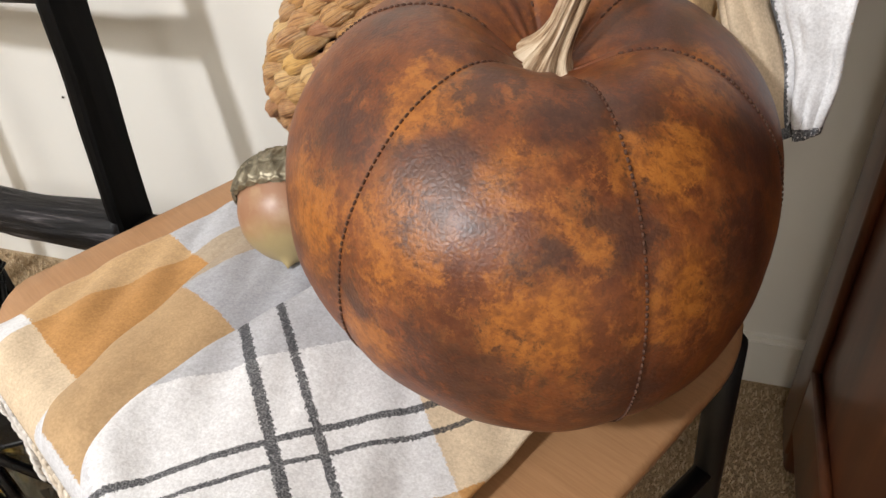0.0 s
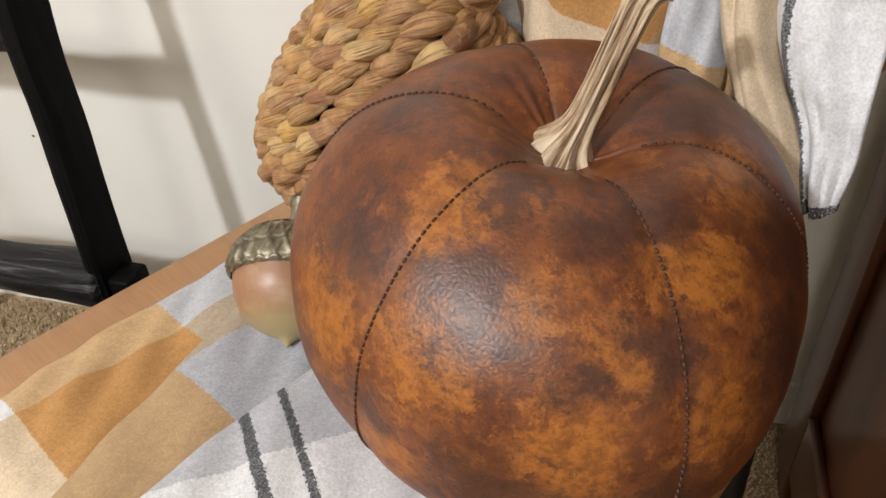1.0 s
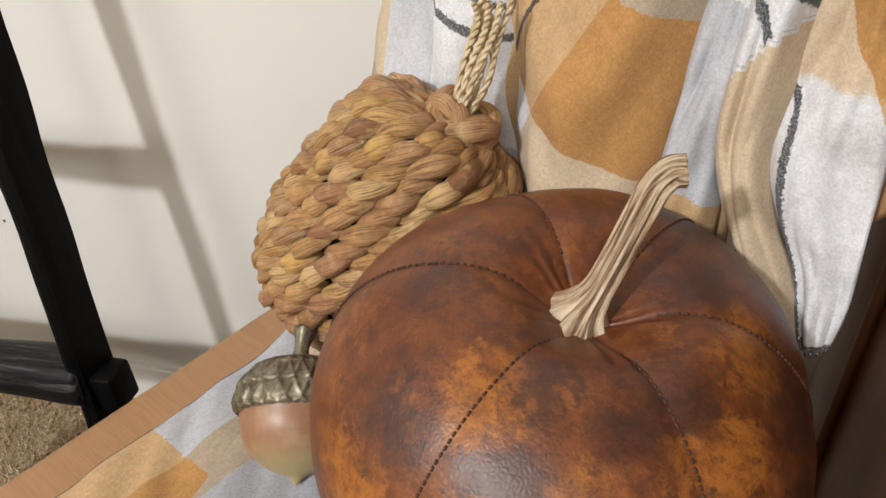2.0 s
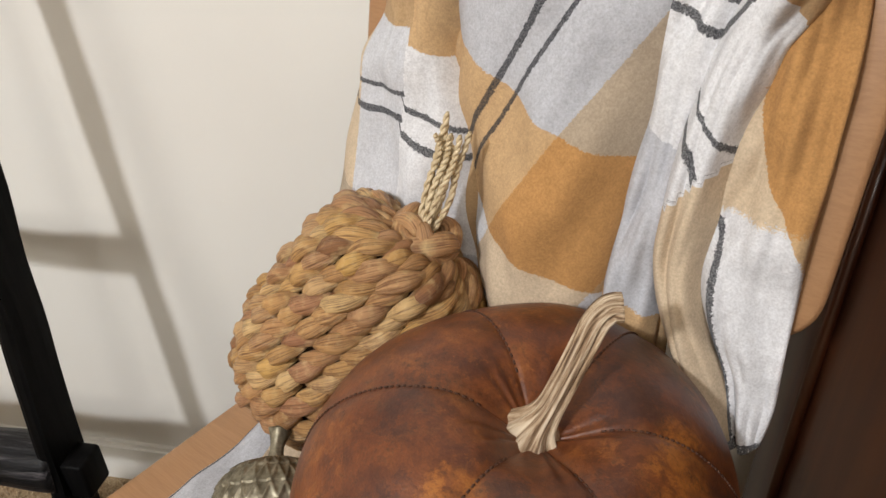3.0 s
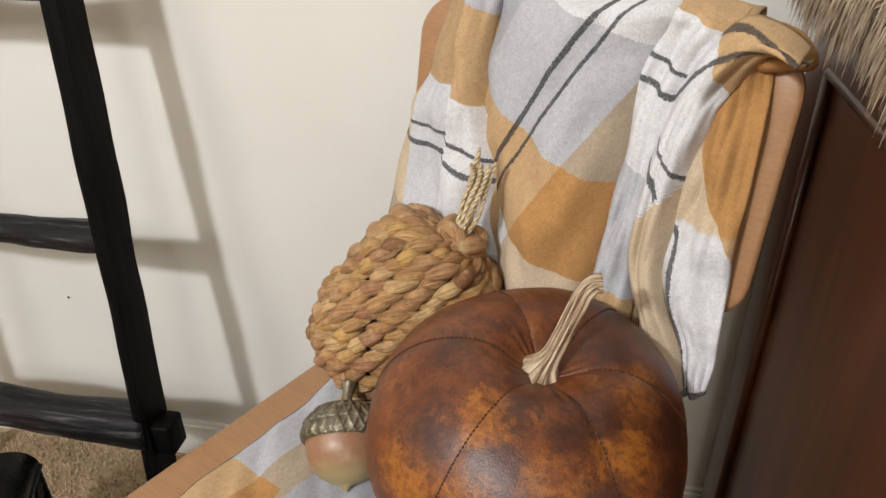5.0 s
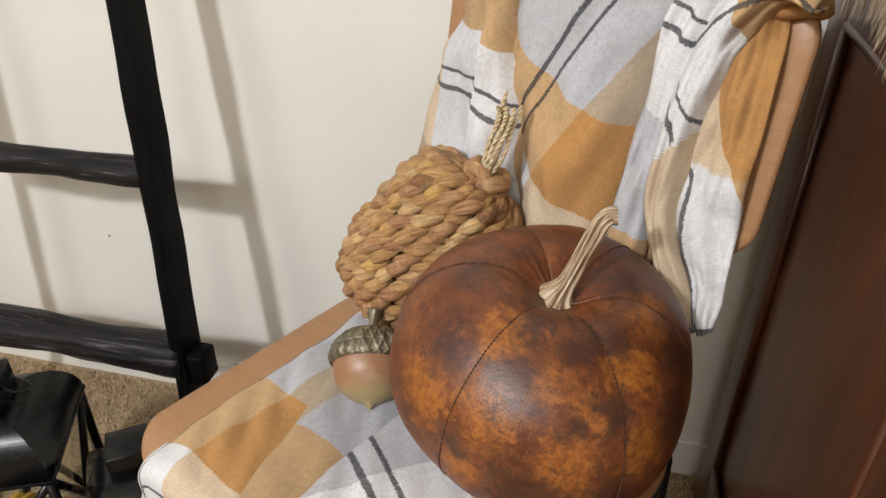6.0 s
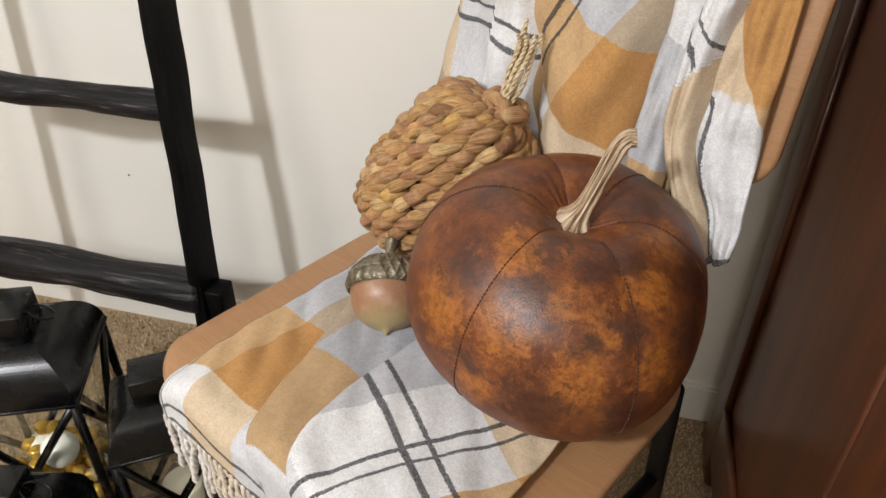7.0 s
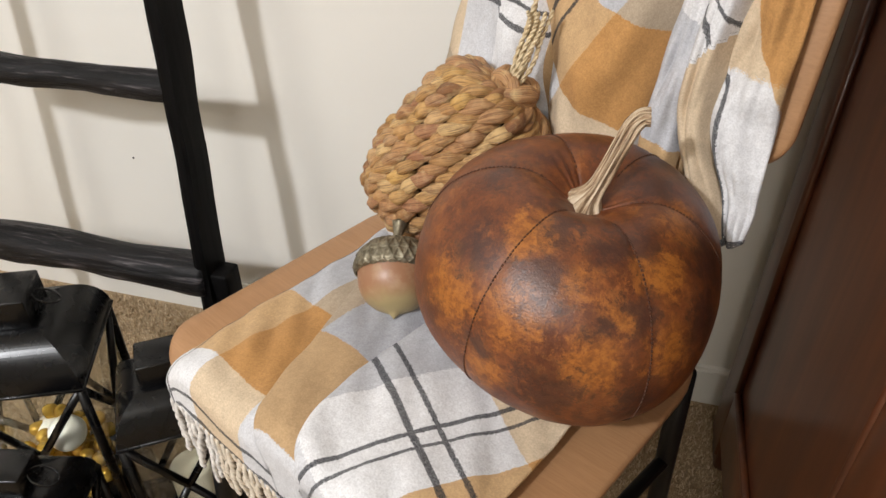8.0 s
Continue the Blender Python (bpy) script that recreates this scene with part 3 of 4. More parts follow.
def build_woven():
    wp = thing("woven_pumpkin", "plaited water hyacinth pumpkin with jute cord stem", "pumpkin decoration", at=WOVEN)
    prof = []
    for k in range(81):
        t = math.pi * (0.04 + 0.93 * k / 80 - 0.5)
        e = 0.38 if t > 0 else 0.62
        zc = math.copysign(abs(math.sin(t)) ** e, t)
        prof.append(Vector((0.0785 * math.cos(t) ** e * (1 - 0.02 * zc), 0, 0.104 * zc)))
    # filler body, its dark colour painting the shade seen between strands
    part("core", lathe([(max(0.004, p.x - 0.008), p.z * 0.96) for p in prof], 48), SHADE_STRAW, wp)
    dist = [0.0]
    for a, b in zip(prof, prof[1:]):
        dist.append(dist[-1] + (b - a).length)
    rng = random.Random(5)
    shapes = []
    for k in range(12):
        bm = strand_mesh(k, rng.uniform(0.0205, 0.0265), rng.uniform(0.0073, 0.0092), rng.uniform(0.0066, 0.0088))
        me = bpy.data.meshes.new("strand")
        bm.to_mesh(me)
        bm.free()
        me.materials.append(STRAND)
        for poly in me.polygons:
            poly.use_smooth = True
        shapes.append(me)
    rest = bmesh.new()
    ropes, made = 24, 0
    for k in range(ropes):
        d = 0.004 * (k % 3)
        while d < dist[-1]:
            i = max(1, next((j for j, x in enumerate(dist) if x >= d), len(prof) - 1))
            q = prof[i - 1].lerp(prof[i], (d - dist[i - 1]) / max(1e-6, dist[i] - dist[i - 1]))
            t = (prof[i] - prof[i - 1]).normalized()
            size = max(0.45, min(1.0, q.x / 0.072))
            an = 2 * math.pi * k / ropes + 0.55 * d / dist[-1] + rng.uniform(-0.02, 0.02)
            rot = Matrix.Rotation(an, 3, "Z")
            o, tt = (rot @ Vector((t.z, 0, -t.x))).normalized(), (rot @ t).normalized()
            side = o.cross(tt)
            lean = radians(rng.uniform(28, 46))
            along = tt * math.cos(lean) - side * math.sin(lean)
            m = Matrix((along, o.cross(along), o)).transposed().to_4x4()
            m = Matrix.Translation(rot @ Vector((q.x, 0, q.z)) - o * rng.uniform(-0.001, 0.0055)) @ m @ Matrix.Rotation(rng.uniform(-0.45, 0.45), 4, "X") @ Matrix.Diagonal((0.72 + 0.28 * size, size, 0.5 + 0.5 * size, 1))
            facing = (WOVEN.to_3x3() @ o)
            if facing.y < 0.25 and facing.x < 0.93 and made < 300 and q.z > -0.09:
                ob = new("strand", shapes[rng.randrange(12)])
                ob.parent, ob.matrix_basis = wp, m
                made += 1
            else:
                one = strand_mesh(rng.randrange(90), 0.024, 0.0090, 0.0075)
                bmesh.ops.transform(one, matrix=m, verts=one.verts)
                join(rest, one)
            d += 0.0175 * (0.6 + 0.4 * size)
    tagged(part("strand_rest", rest, STRAW, wp), kind="stuff")
    # knot and the cord loops of the stem
    for turn, tip in ((0, 0.0), (1, 2.2), (2, 4.1)):
        loop = [Vector((0.021 * math.cos(a + tip) - 0.004, 0.021 * math.sin(a + tip) - 0.020, 0.110 + 0.010 * math.sin(2 * a + turn) + 0.003 * turn)) for a in np.linspace(0, 4.4, 26)]
        part("knot", tube(loop, lambda v: 0.0105 * (0.35 + 0.65 * math.sin(math.pi * v) ** 0.5), 12, ridge=lambda u, v: 1 + 0.10 * math.sin(2 * math.pi * (3 * u + 2 * v))), STRAW, wp)
    # four cords doubled into loops, spreading towards their cut tips
    for k in range(9):
        a = k * 2.399
        f = 0.4 + 0.6 * (k % 3) / 2
        foot = Vector((-0.005 + 0.004 * math.cos(a), -0.027 + 0.004 * math.sin(a), 0.108))
        waist = Vector((-0.020 + 0.014 * f * math.cos(a), -0.028 + 0.012 * f * math.sin(a), 0.150))
        high = Vector((-0.032 + 0.012 * f * math.cos(a + 0.5), -0.030 + 0.010 * f * math.sin(a), 0.178))
        tip = Vector((-0.041 + 0.011 * math.cos(a + 0.5), -0.032 + 0.009 * math.sin(a), 0.197 + 0.006 * ((k * 7) % 4 - 1.5)))
        line = spline([foot, waist, high, tip], 60)
        bm = bmesh.new()
        for s in (0, math.pi):
            tw = []
            for i, q in enumerate(line):
                w = s + i * 0.62
                tw.append(q + Vector((math.cos(w), math.sin(w), 0)) * 0.0013)
            tube(tw, 0.0016, 6, bm)
        part("cord", bm, CORD, wp, "twisted cream jute cord")
    return wp


build_woven()


# ---- acorn ----
def build_acorn():
    ac = thing("acorn", "glazed ceramic acorn with a gold scaled cap", "acorn decoration", at=pose(0.356, 0.510, 0.497, -58, 0, 14) @ Matrix.Diagonal((0.94, 0.94, 0.94, 1)))
    nut = [(0.0005, -0.0555), (0.003, -0.0525), (0.008, -0.0485), (0.022, -0.0430), (0.035, -0.033), (0.043, -0.018), (0.0455, -0.003), (0.045, 0.008), (0.03, 0.02)]
    part("nut", lathe([(q.x, q.z) for q in spline([(r, 0, h) for r, h in nut], 40)], 56), NUT, ac, "mottled olive and brown glazed nut")
    cap = spline([(0.0455, 0, -0.002), (0.0490, 0, 0.002), (0.0485, 0, 0.013), (0.0425, 0, 0.026), (0.030, 0, 0.037), (0.014, 0, 0.042), (0.0075, 0, 0.043)], 100)
    rows, cols = 5, 26

    def shell(u, v):
        q = cap[round(v * 99)]
        row = v * rows
        p, q2 = (u * cols + row / 2) % 1, (u * cols - row / 2) % 1
        net = max(math.exp(-(min(p, 1 - p) / 0.13) ** 2), math.exp(-(min(q2, 1 - q2) / 0.13) ** 2))
        scale = 0.0016 * net + 0.0012 * (1 - (row % 1))
        k = 1 + scale / max(0.012, q.x) * min(1, q.x / 0.03)
        a = 2 * math.pi * u
        return Vector((q.x * k * math.cos(a), q.x * k * math.sin(a), q.z + scale * 0.4))
    part("cap", sheet(shell, 240, 99, None, True), BRASS, ac, "antique gold cap with raised scales")
    part("cap_stem", tube(spline([(0, 0, 0.039), (0.001, 0.001, 0.053), (0.003, 0.003, 0.068)], 16), lambda v: 0.0085 - 0.0035 * math.sin(math.pi * v) + 0.002 * v, 18, ridge=lambda u, v: 1 + 0.09 * math.sin(2 * math.pi * 6 * u)), BRASS, ac)


build_acorn()


# ---- throw ----
def chair_point(r, b, z):
    return CHAIR @ Vector((r, b, z))


def path_at(ctrl, n=60):
    line = spline([(a, b, 0) for a, b in ctrl], 4 * n)

    def at(v):
        x = min(1.0, max(0.0, v)) * (4 * n - 1)
        i = min(4 * n - 2, int(x))
        return line[i].lerp(line[i + 1], x - i)
    return at


def drape_strip(th, name, left, right, off, bulge, uv, wrap=True, skew=0.5, seed=0, taper=0.0):
    """One fold of the throw on the backrest between two falling edges, given as (right, height) from top to bottom."""
    lf, rf = path_at(left, 101), path_at(right, 101)

    def place(u, v):
        w = max(0.0, (v - 0.15) / 0.85) if wrap else v
        a, b = lf(w), rf(w)
        q = a.lerp(b, u)
        depth = off + bulge * (1 - taper * w) * math.sin(math.pi * u ** (math.log(0.5) / math.log(skew))) ** 0.62
        depth += bumpy((u * 2, w * 3, seed), 1.7, 0.015, seed) + bumpy((u * 6, w * 5, seed), 1.3, 0.0045, seed + 4)
        r, z = q.x, q.y
        y = back_face(r, min(z, 0.90)) - depth
        if wrap and v < 0.15:
            f = 1 - v / 0.15
            turn = min(1.0, f / 0.45)
            y += (0.030 + depth) * (1 - math.cos(math.pi * turn)) / 2 + 0.006 * turn
            z += 0.016 * math.sin(math.pi * min(1, turn * 0.75)) - 0.11 * max(0, f - 0.45)
        return Vector((r, y, z)), q

    def fn(u, v):
        return CHAIR @ place(u, v)[0]

    def tex(u, v):
        w = max(0.0, (v - 0.15) / 0.85) if wrap else v
        q = lf(w).lerp(rf(w), u)
        z = q.y + (0.16 * (1 - v / 0.15) if wrap and v < 0.15 else 0)
        return uv(q.x, z, u, v)
    ob = part(name, sheet(fn, 44, 110, tex), PLAID, th)
    return ob


def wrap_front(r, b, lift):
    """A point of cloth on the seat; past the front edge it falls."""
    edge = SEAT_F + 0.012
    rad = 0.026
    if b >= edge:
        return chair_point(r, b, seat_top(r, max(b, SEAT_F + 0.05)) + lift)
    s = edge - b
    top = seat_top(r, SEAT_F + 0.05) + lift
    turn = min(s / rad, math.pi / 2)
    y = edge - rad * math.sin(turn)
    z = top - rad * (1 - math.cos(turn))
    if s > rad * math.pi / 2:
        z -= s - rad * math.pi / 2
    return chair_point(r, y, z)


def seat_panel(th, name, left, right, lift, uv, seed, n=70):
    """One width of the throw on the seat; left and right give (right, back) edges from the back to the front."""
    lf, rf = path_at(left, 121), path_at(right, 121)

    def flat(u, v):
        return lf(v).lerp(rf(v), u)

    def fn(u, v):
        q = flat(u, v)
        h = lift(u, v) + bumpy((q.x * 14, q.y * 10, seed), 1.0, 0.007, seed) + bumpy((q.x * 34 + q.y * 22, q.y * 16, seed), 1.0, 0.0052, seed + 2)
        return wrap_front(q.x, q.y, max(0.004, h))

    def tex(u, v):
        q = flat(u, v)
        return uv(q.x, q.y)
    return part(name, sheet(fn, n, 120, tex), PLAID, th)


def build_throw():
    th = thing("throw_blanket", "brushed plaid throw in cream, gold and grey draped over the chair", "blanket")
    a_left = [(0.018, 0.896), (0.004, 0.836), (-0.004, 0.805), (-0.018, 0.772), (-0.026, 0.736), (-0.034, 0.691), (-0.042, 0.638), (-0.046, 0.56)]
    a_right = [(0.080, 0.898), (0.072, 0.844), (0.075, 0.803), (0.084, 0.761), (0.096, 0.724), (0.106, 0.685), (0.121, 0.629), (0.135, 0.56)]
    b_right = [(0.273, 0.908), (0.261, 0.877), (0.255, 0.836), (0.253, 0.785), (0.251, 0.729), (0.243, 0.673), (0.242, 0.615), (0.242, 0.56)]
    c_right = [(0.318, 0.898), (0.300, 0.869), (0.290, 0.828), (0.284, 0.785), (0.280, 0.734), (0.275, 0.680), (0.275, 0.624), (0.280, 0.56)]
    d_left = [(0.394, 0.897), (0.373, 0.909), (0.342, 0.915), (0.321, 0.901), (0.308, 0.884), (0.297, 0.858), (0.287, 0.830), (0.283, 0.800), (0.280, 0.772), (0.276, 0.721), (0.276, 0.686), (0.284, 0.655), (0.308, 0.612), (0.338, 0.560)]
    d_right = [(0.398, 0.888), (0.372, 0.890), (0.359, 0.882), (0.347, 0.863), (0.338, 0.847), (0.331, 0.833), (0.326, 0.808), (0.322, 0.790), (0.320, 0.766), (0.318, 0.723), (0.314, 0.676), (0.324, 0.644), (0.345, 0.607), (0.367, 0.562)]
    e_left = [(0.328, 0.880), (0.314, 0.840), (0.306, 0.795), (0.304, 0.757), (0.300, 0.712), (0.300, 0.685), (0.312, 0.647), (0.336, 0.601), (0.361, 0.553)]
    e_right = [(0.362, 0.889), (0.372, 0.834), (0.375, 0.775), (0.376, 0.720), (0.379, 0.671), (0.384, 0.621), (0.386, 0.590), (0.384, 0.560)]

    def shift(line, d):
        return [(r + d, z) for r, z in line]
    # lining layer that shows in the creases
    drape_strip(th, "under_layer", shift(a_left, 0.02), shift(c_right, 0.02), 0.006, 0.004, lambda r, z, u, v: (0.30, 0.62), seed=1)

    def uv_a(r, z, u, v):
        step = 0.033 + 1.0 * (r - 0.048) if r > 0.048 else 0.0
        return 0.061 + 2.7 * (z - 0.759) + step, max(0.23, min(0.94, 0.47 + 6.1 * (r + 0.005)))
    drape_strip(th, "fold", a_left, shift(a_right, 0.004), 0.008, 0.034, uv_a, seed=2, skew=0.62)

    def uv_b(r, z, u, v):
        return 0.47 + 0.863 * (r - 0.205) + 2.366 * (z - 0.763), 0.20 + 2.453 * (r - 0.205) - 1.461 * (z - 0.763)
    drape_strip(th, "fold", shift(a_right, -0.004), shift(b_right, 0.004), 0.006, 0.058, uv_b, seed=3, skew=0.60)
    drape_strip(th, "fold", shift(b_right, -0.012), shift(c_right, 0.012), 0.004, 0.026, lambda r, z, u, v: (0.061 + 2.5 * (z - 0.872) + 1.2 * (r - 0.264), 0.88), seed=4)

    def uv_e(r, z, u, v):
        s = max(0.0, 0.8 - z)
        edge = 0.328 + 0.25 * s + 1.75 * s * s
        k = min(1.0, max(0.0, (z - 0.690) / 0.06))
        across = (0.200 * u - 0.006) * (1 - k) + max(0.069, 0.20 + 2.65 * (r - edge)) * k
        down = 0.20 + 1.5 * (z - 0.732) if z > 0.732 else max(0.075, 0.20 - 0.7 * (0.732 - z))
        return min(0.46, across), min(0.46, down) if v < 0.965 else 0.061
    drape_strip(th, "fold", e_left, e_right, 0.008, 0.016, uv_e, wrap=False, seed=6)

    # the loose roll that swings from the top corner down the front
    def uv_d(r, z, u, v):
        if v < 0.45:
            w = u + 1.9 * (v - 0.08)
            return (0.30 if v < 0.235 + 0.05 * u else 0.12), 0.006 + 0.055 * (w - 0.35) / 0.42
        if v < 0.66 + 0.08 * (0.5 - u):
            return 0.12, 0.061 - 0.055 * (v - 0.52 - 0.10 * u) / 0.065
        return 0.12, 0.30
    drape_strip(th, "rolled_fold", d_left, d_right, 0.014, 0.040, uv_d, wrap=False, seed=9, taper=0.25)

    def top_roll(u, v):
        a = 2 * math.pi * u
        r = 0.300 + 0.098 * v
        rad = (0.018 + 0.007 * math.sin(math.pi * v)) * math.sqrt(max(0.002, 1 - v ** 5)) * math.sqrt(max(0.05, 1 - (1 - v) ** 6))
        rad *= 1 + 0.16 * math.sin(3 * a + 5 * v)
        c = Vector((r, back_face(r, 0.89) + 0.008, 0.890 - 0.008 * v * v - 0.012 * max(0, v - 0.8)))
        return CHAIR @ (c + Vector((0, math.cos(a) * rad * 1.4, math.sin(a) * rad * 0.85 + bumpy((r * 20, a, 0), 1, 0.004))))
    part("top_fold", sheet(top_roll, 36, 30, lambda u, v: (0.24 + 0.2 * v, 0.26 + 0.14 * v), True, True), PLAID, th)

    # on the seat
    l_left = [(-0.046, 0.80), (-0.043, 0.70), (-0.043, 0.60), (-0.042, 0.50), (-0.042, 0.42), (-0.041, 0.37), (-0.040, 0.322)]
    l_right = [(0.10, 0.80), (0.09, 0.70), (0.10, 0.60), (0.12, 0.50), (0.135, 0.42), (0.145, 0.37), (0.150, 0.322)]
    seat_panel(th, "seat_width", l_left, l_right, lambda u, v: 0.005 + 0.020 * min(1, u / 0.12) ** 0.5 + 0.004 * math.sin(u * 9 + v * 7), lambda r, b: (0.20 + (b - 0.428) / 0.48, 0.20 + (r - 0.016) / (0.30 if r > 0.016 else 0.36)), 1)
    m_left = [(-0.01, 0.74), (0.028, 0.617), (0.070, 0.520), (0.086, 0.464), (0.105, 0.413), (0.135, 0.365), (0.160, 0.30), (0.165, 0.24)]
    m_right = [(0.15, 0.74), (0.165, 0.617), (0.175, 0.520), (0.185, 0.464), (0.200, 0.413), (0.230, 0.365), (0.25, 0.30), (0.26, 0.24)]
    seat_panel(th, "seat_width", m_left, m_right, lambda u, v: 0.026 + 0.020 * math.sin(math.pi * min(1, 0.10 + u * 0.9)) ** 0.6, lambda r, b: (0.20 + (b - 0.391) / 0.48, 0.56 + (r - 0.12) / 0.5), 2)
    r_left = [(0.14, 0.70), (0.140, 0.617), (0.140, 0.563), (0.140, 0.511), (0.150, 0.447), (0.166, 0.405), (0.190, 0.366), (0.21, 0.30), (0.215, 0.24)]
    r_right = [(0.335, 0.70), (0.338, 0.617), (0.340, 0.563), (0.341, 0.511), (0.341, 0.447), (0.341, 0.405), (0.341, 0.366), (0.341, 0.30), (0.341, 0.24)]

    def uv_r(r, b):
        r, b = r - 0.008, b + 0.009
        return (0.91 * r - 0.42 * b - 0.0064) / 0.30, 0.006 + (0.42 * r + 0.91 * b - 0.547) / 0.48
    seat_panel(th, "seat_width", r_left, r_right, lambda u, v: 0.014 + 0.034 * math.sin(math.pi / 2 * min(1, 0.35 + u / 0.10)) * (1 - 0.85 * u ** 1.5), uv_r, 3)

    # fringe along the front hem
    rng = random.Random(8)
    for k in range(20):
        r = -0.038 + 0.0096 * k
        tan = r > 0.040
        base = wrap_front(r, 0.324, 0.026)
        line = [base + Vector((0, 0, 0.006))]
        sway = Vector((rng.uniform(-0.004, 0.004), rng.uniform(-0.004, 0.004), 0))
        length = rng.uniform(0.060, 0.082)
        for i in range(1, 12):
            f = i / 11
            line.append(base + sway * f * 1.5 + Vector((bumpy((k, f * 3, 0), 1.1, 0.004), bumpy((k, f * 3, 5), 1.1, 0.004), -length * f)))
        bm = bmesh.new()
        fine = spline(line, 40)
        for s in (0, math.pi):
            tube([q + Vector((math.cos(s + i * 0.55), math.sin(s + i * 0.55), 0)) * 0.0017 for i, q in enumerate(fine)], 0.0024, 7, bm)
        part("fringe", bm, YARN_TAN if tan else YARN, th, "twisted wool fringe")

    for ob in th.children:
        if ob.data.materials[0] == PLAID and not ob.name.startswith("top_fold"):
            mod = ob.modifiers.new("thickness", "SOLIDIFY")
            mod.thickness, mod.offset = 0.0028, 0.0


build_throw()


# ---- lanterns ----
def square(u, half):
    a = 2 * math.pi * u + math.pi / 4
    c, s = math.cos(a), math.sin(a)
    k = 1 / max(abs(c), abs(s))
    return half * c * k, half * s * k


def build_lantern(at, w, h):
    """Flared roof, square chimney with a wire ring, glazed body with crossing struts."""
    la = thing("lantern", "black metal lantern with glass panes and crossing struts", "lantern", "lanterns on the floor", at=at)
    eave = h * 0.72
    part("base", box(-w, -w, 0, w, w, 0.018, 0.003), TIN, la)

    def roof(u, v):
        half = w * (1.04 - 0.64 * (1 - math.cos(v * math.pi / 2)) ** 0.9)
        z = eave + (h - eave) * 0.62 * math.sin(v * math.pi / 2)
        x, y = square(u, half)
        return Vector((x, y, z))
    part("roof", sheet(roof, 8, 26, None, True, True), TIN, la, smooth=False)
    part("roof_rim", tube([(*square(k / 4, w * 1.04), eave) for k in (0, 1, 2, 3, 4)], 0.003, 8), TIN, la)
    c = w * 0.40
    part("chimney", box(-c, -c, h - (h - eave) * 0.42, c, c, h, 0.0025), TIN, la)
    ring = [(c + 0.014 + 0.016 * math.cos(a), 0.013 * math.sin(a), h - 0.020 - 0.008 * math.cos(a)) for a in np.linspace(0, 2 * math.pi, 24)]
    part("ring", tube(ring, 0.0016, 6), TIN, la, "thin wire carrying ring")
    for sx, sy in ((1, 1), (-1, 1), (-1, -1), (1, -1)):
        part("post", tube([(sx * w * 0.97, sy * w * 0.97, 0.018), (sx * w * 0.97, sy * w * 0.97, eave)], 0.0065, 8), TIN, la)
    mid = (eave + 0.018) * 0.52
    for k in range(4):
        m = Matrix.Rotation(k * math.pi / 2, 4, "Z")
        y = -w * 0.97
        for p, q in (((-w, y, eave), (0, y, mid)), ((w, y, eave), (0, y, mid)), ((-w, y, 0.018), (0, y, mid)), ((w, y, 0.018), (0, y, mid))):
            part("strut", tube([m @ Vector(p), m @ Vector(q)], 0.0058, 8), TIN, la)
        pane = box(-w * 0.95, y + 0.006, 0.02, w * 0.95, y + 0.0085, eave - 0.004)
        bmesh.ops.transform(pane, matrix=m, verts=pane.verts)
        g = part("pane", pane, GLASS, la, "clear glass pane", smooth=False)
        g.visible_shadow = False
    return la


def bead_mesh(name, r, squash, seed):
    bm = bmesh.new()
    bmesh.ops.create_icosphere(bm, subdivisions=3, radius=r)
    for v in bm.verts:
        v.co *= 1 + bumpy(v.co / r, 1.2, 0.10, seed)
        v.co.z *= squash
    me = bpy.data.meshes.new(name)
    bm.to_mesh(me)
    bm.free()
    for p in me.polygons:
        p.use_smooth = True
    return me


def fill_lantern(at, w, seed, eggs):
    """Amber beads heaped round a few speckled eggs inside a lantern."""
    rng = random.Random(seed)
    gold, egg = bead_mesh("bead", 0.013, 0.9, seed), bead_mesh("egg", 0.026, 1.25, seed + 3)
    gold.materials.append(GOLD_BEAD)
    egg.materials.append(EGG)
    for k in range(64):
        a, rr, level = rng.uniform(0, 6.28), rng.uniform(0.1, 0.74) * w, k // 12
        ob = new("bead", gold)
        ob.matrix_basis = at @ pose(rr * math.cos(a), rr * math.sin(a), 0.031 + 0.018 * level, rng.uniform(0, 360), rng.uniform(0, 360), 0)
        tagged(ob, "shiny amber glass bead inside a lantern", "bead", "beads in the lantern")
    for x, y, z, rx in eggs:
        ob = new("egg", egg)
        ob.matrix_basis = at @ pose(x, y, z, rx, 25, 10)
        tagged(ob, "speckled white decorative egg inside a lantern", "egg", "eggs in the lantern")


BIG, SMALL, SIDE = pose(-0.176, 0.466, 0, 0, 0, 24), pose(-0.058, 0.287, 0, 0, 0, 14), pose(0.032, 0.468, 0, 0, 0, 35)
build_lantern(BIG, 0.088, 0.40)
fill_lantern(BIG, 0.088, 4, ((0.026, -0.048, 0.165, 60), (-0.035, 0.03, 0.09, 85)))
build_lantern(SMALL, 0.060, 0.30)
build_lantern(SIDE, 0.066, 0.335)
tagged(part("candle", lathe([(0.0005, 0.0), (0.030, 0.0), (0.031, 0.004), (0.031, 0.082), (0.028, 0.085), (0.0005, 0.083)], 32), CANDLE), "ivory pillar candle inside a lantern", "candle").matrix_basis = SIDE @ pose(0, 0, 0.018)


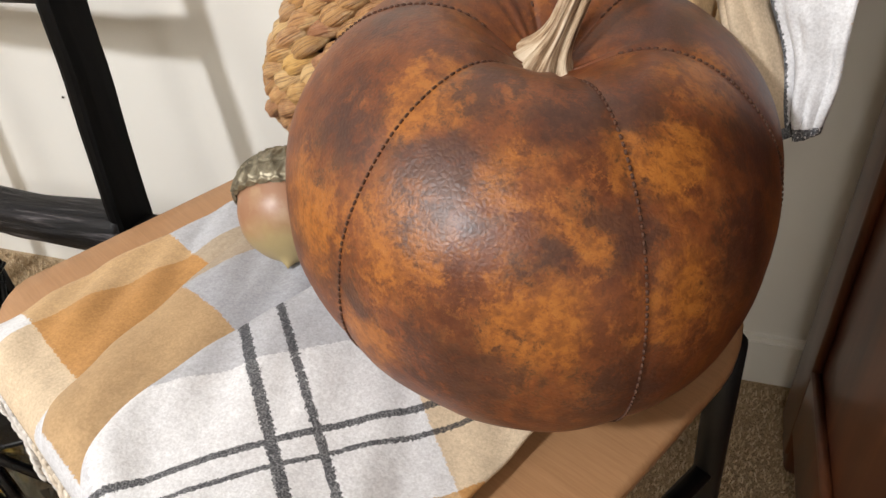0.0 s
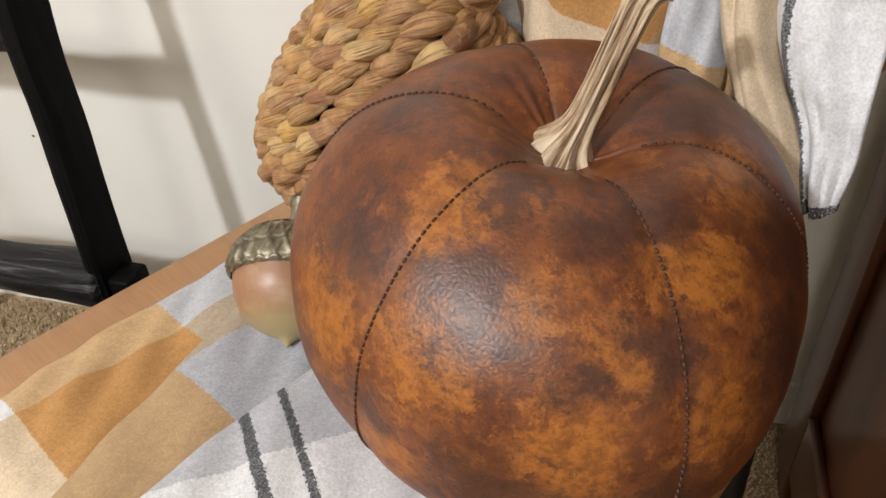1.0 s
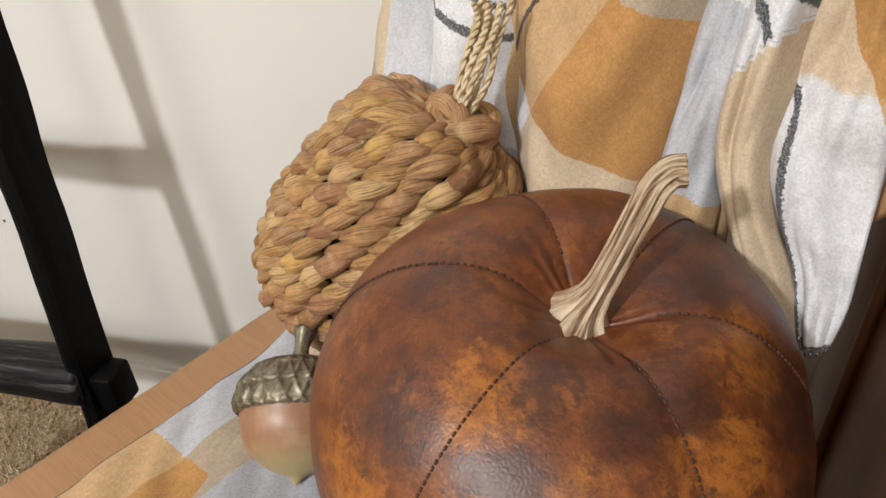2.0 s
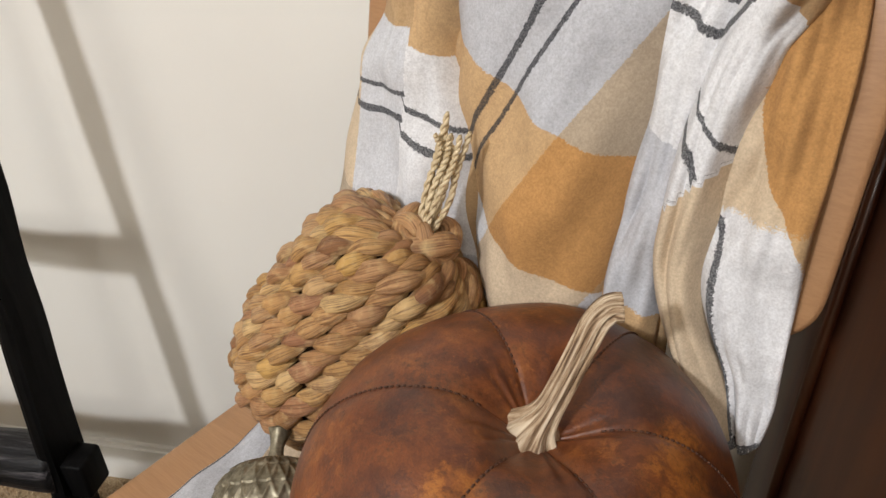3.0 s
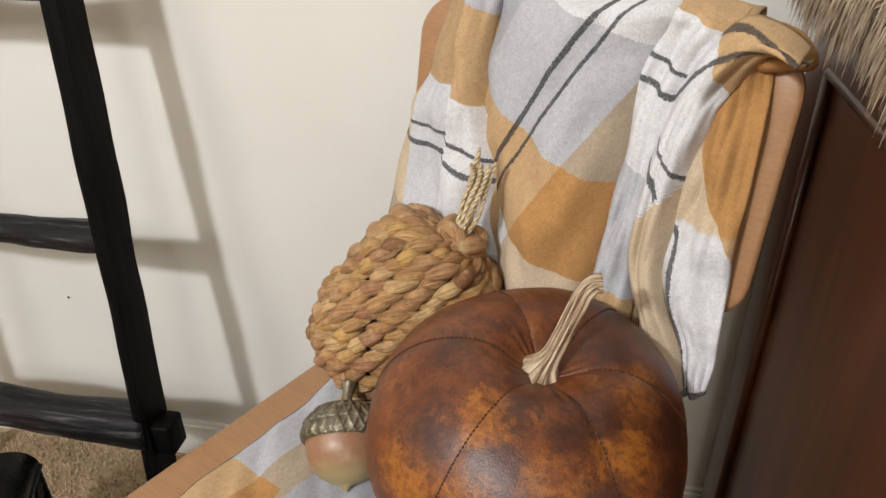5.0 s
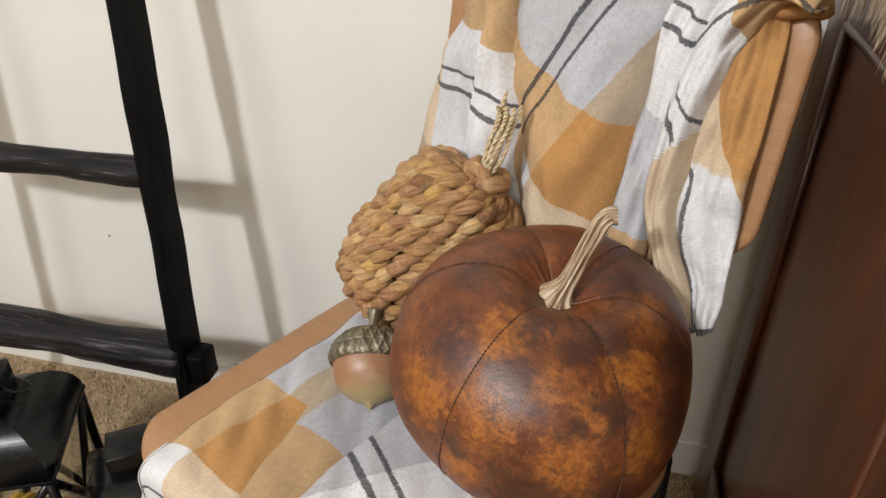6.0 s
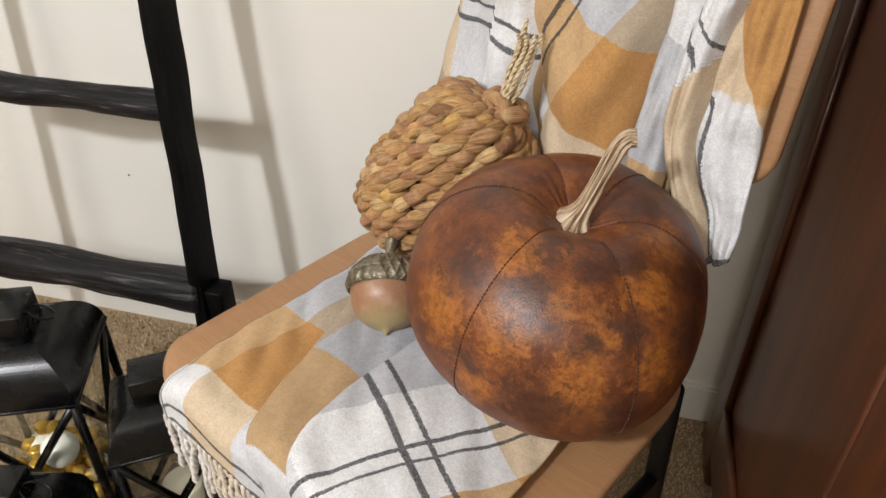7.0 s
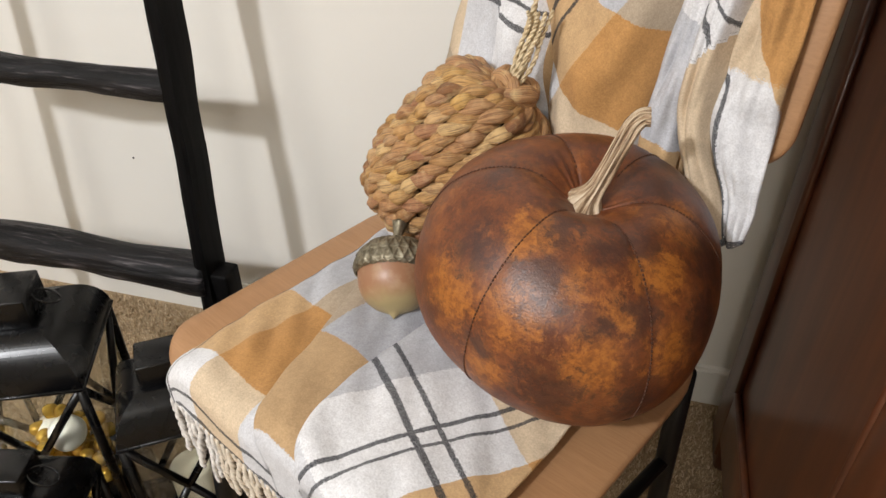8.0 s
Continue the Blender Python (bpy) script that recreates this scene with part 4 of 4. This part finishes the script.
# ---- tan plush on the cabinet ----
def build_fur():
    fur = thing("fur_garland", "tan shaggy fur garland hanging over the cabinet top", "garland")
    rng = random.Random(12)
    core = spline([(0.90, 0.300, 0.990), (0.815, 0.330, 0.968), (0.794, 0.440, 0.944), (0.798, 0.560, 0.960), (0.792, 0.670, 0.948), (0.800, 0.770, 0.956), (0.840, 0.812, 0.985)], 70)
    part("core", tube(core, lambda v: 0.022 + 0.006 * math.sin(9 * v), 14), FUR, fur)
    bm = bmesh.new()
    for k in range(2600):
        q = core[rng.randrange(len(core))] + Vector((0, rng.uniform(-0.005, 0.005), 0))
        d = Vector((rng.gauss(-0.5, 0.8), rng.gauss(0, 0.9), rng.gauss(-0.1, 0.9))).normalized()
        drop = rng.uniform(0.014, 0.036)
        p0 = q + d * 0.019
        p1 = p0 + d * 0.014 + Vector((-0.002, 0, -0.4 * drop))
        p2 = p1 + d * 0.006 + Vector((0.001, 0, -drop))
        tube([p0, p1, p2], lambda v: 0.0018 * (1.05 - v), 4, bm, False)
    tagged(part("plush_cover", bm, FUR, fur), kind="stuff")


build_fur()


# ---- carpet pile ----
def build_pile():
    """Short twisted tufts where the carpet shows."""
    rng = np.random.default_rng(3)
    areas = ((-0.75, 0.30, 0.15, 0.88, 30000), (0.45, 0.92, 0.25, 0.88, 17000))
    verts, faces = [], []
    for x0, x1, y0, y1, n in areas:
        c = np.column_stack((rng.uniform(x0, x1, n), rng.uniform(y0, y1, n), np.zeros(n)))
        lean = rng.normal(0, 0.0020, (n, 2))
        high = rng.uniform(0.004, 0.0075, n)
        turn = rng.uniform(0, 6.28, n)
        for k in range(n):
            i = len(verts)
            for j in range(3):
                a = turn[k] + 2.094 * j
                verts.append((c[k, 0] + 0.0014 * math.cos(a), c[k, 1] + 0.0014 * math.sin(a), -0.001))
                verts.append((c[k, 0] + lean[k, 0] + 0.0011 * math.cos(a + 0.8), c[k, 1] + lean[k, 1] + 0.0011 * math.sin(a + 0.8), high[k]))
            for j in range(3):
                a, b = i + 2 * j, i + 2 * ((j + 1) % 3)
                faces.append((a, b, b + 1, a + 1))
            faces.append((i + 1, i + 3, i + 5))
    me = bpy.data.meshes.new("carpet_pile")
    me.from_pydata(verts, [], faces)
    me.materials.append(PILE)
    tagged(new("carpet_pile", me), "short beige carpet pile on the floor", "carpet", kind="stuff")


def pile_material():
    m = material("carpet_tuft", (0.4, 0.3, 0.2), 0.95)
    isl = node(m, "ShaderNodeNewGeometry").outputs["Random Per Island"]
    tone = ramp(m, isl, [(0.0, (0.27, 0.18, 0.095)), (0.4, (0.52, 0.385, 0.235)), (0.8, (0.66, 0.52, 0.345)), (1.0, (0.76, 0.64, 0.47))])
    colour(m, mix(m, 0.3, tone, ramp(m, noise_tex(m, coords(m), 9, 3), [(0.35, (0.36, 0.25, 0.135)), (0.7, (0.62, 0.48, 0.315))])))
    return m


PILE = pile_material()
build_pile()
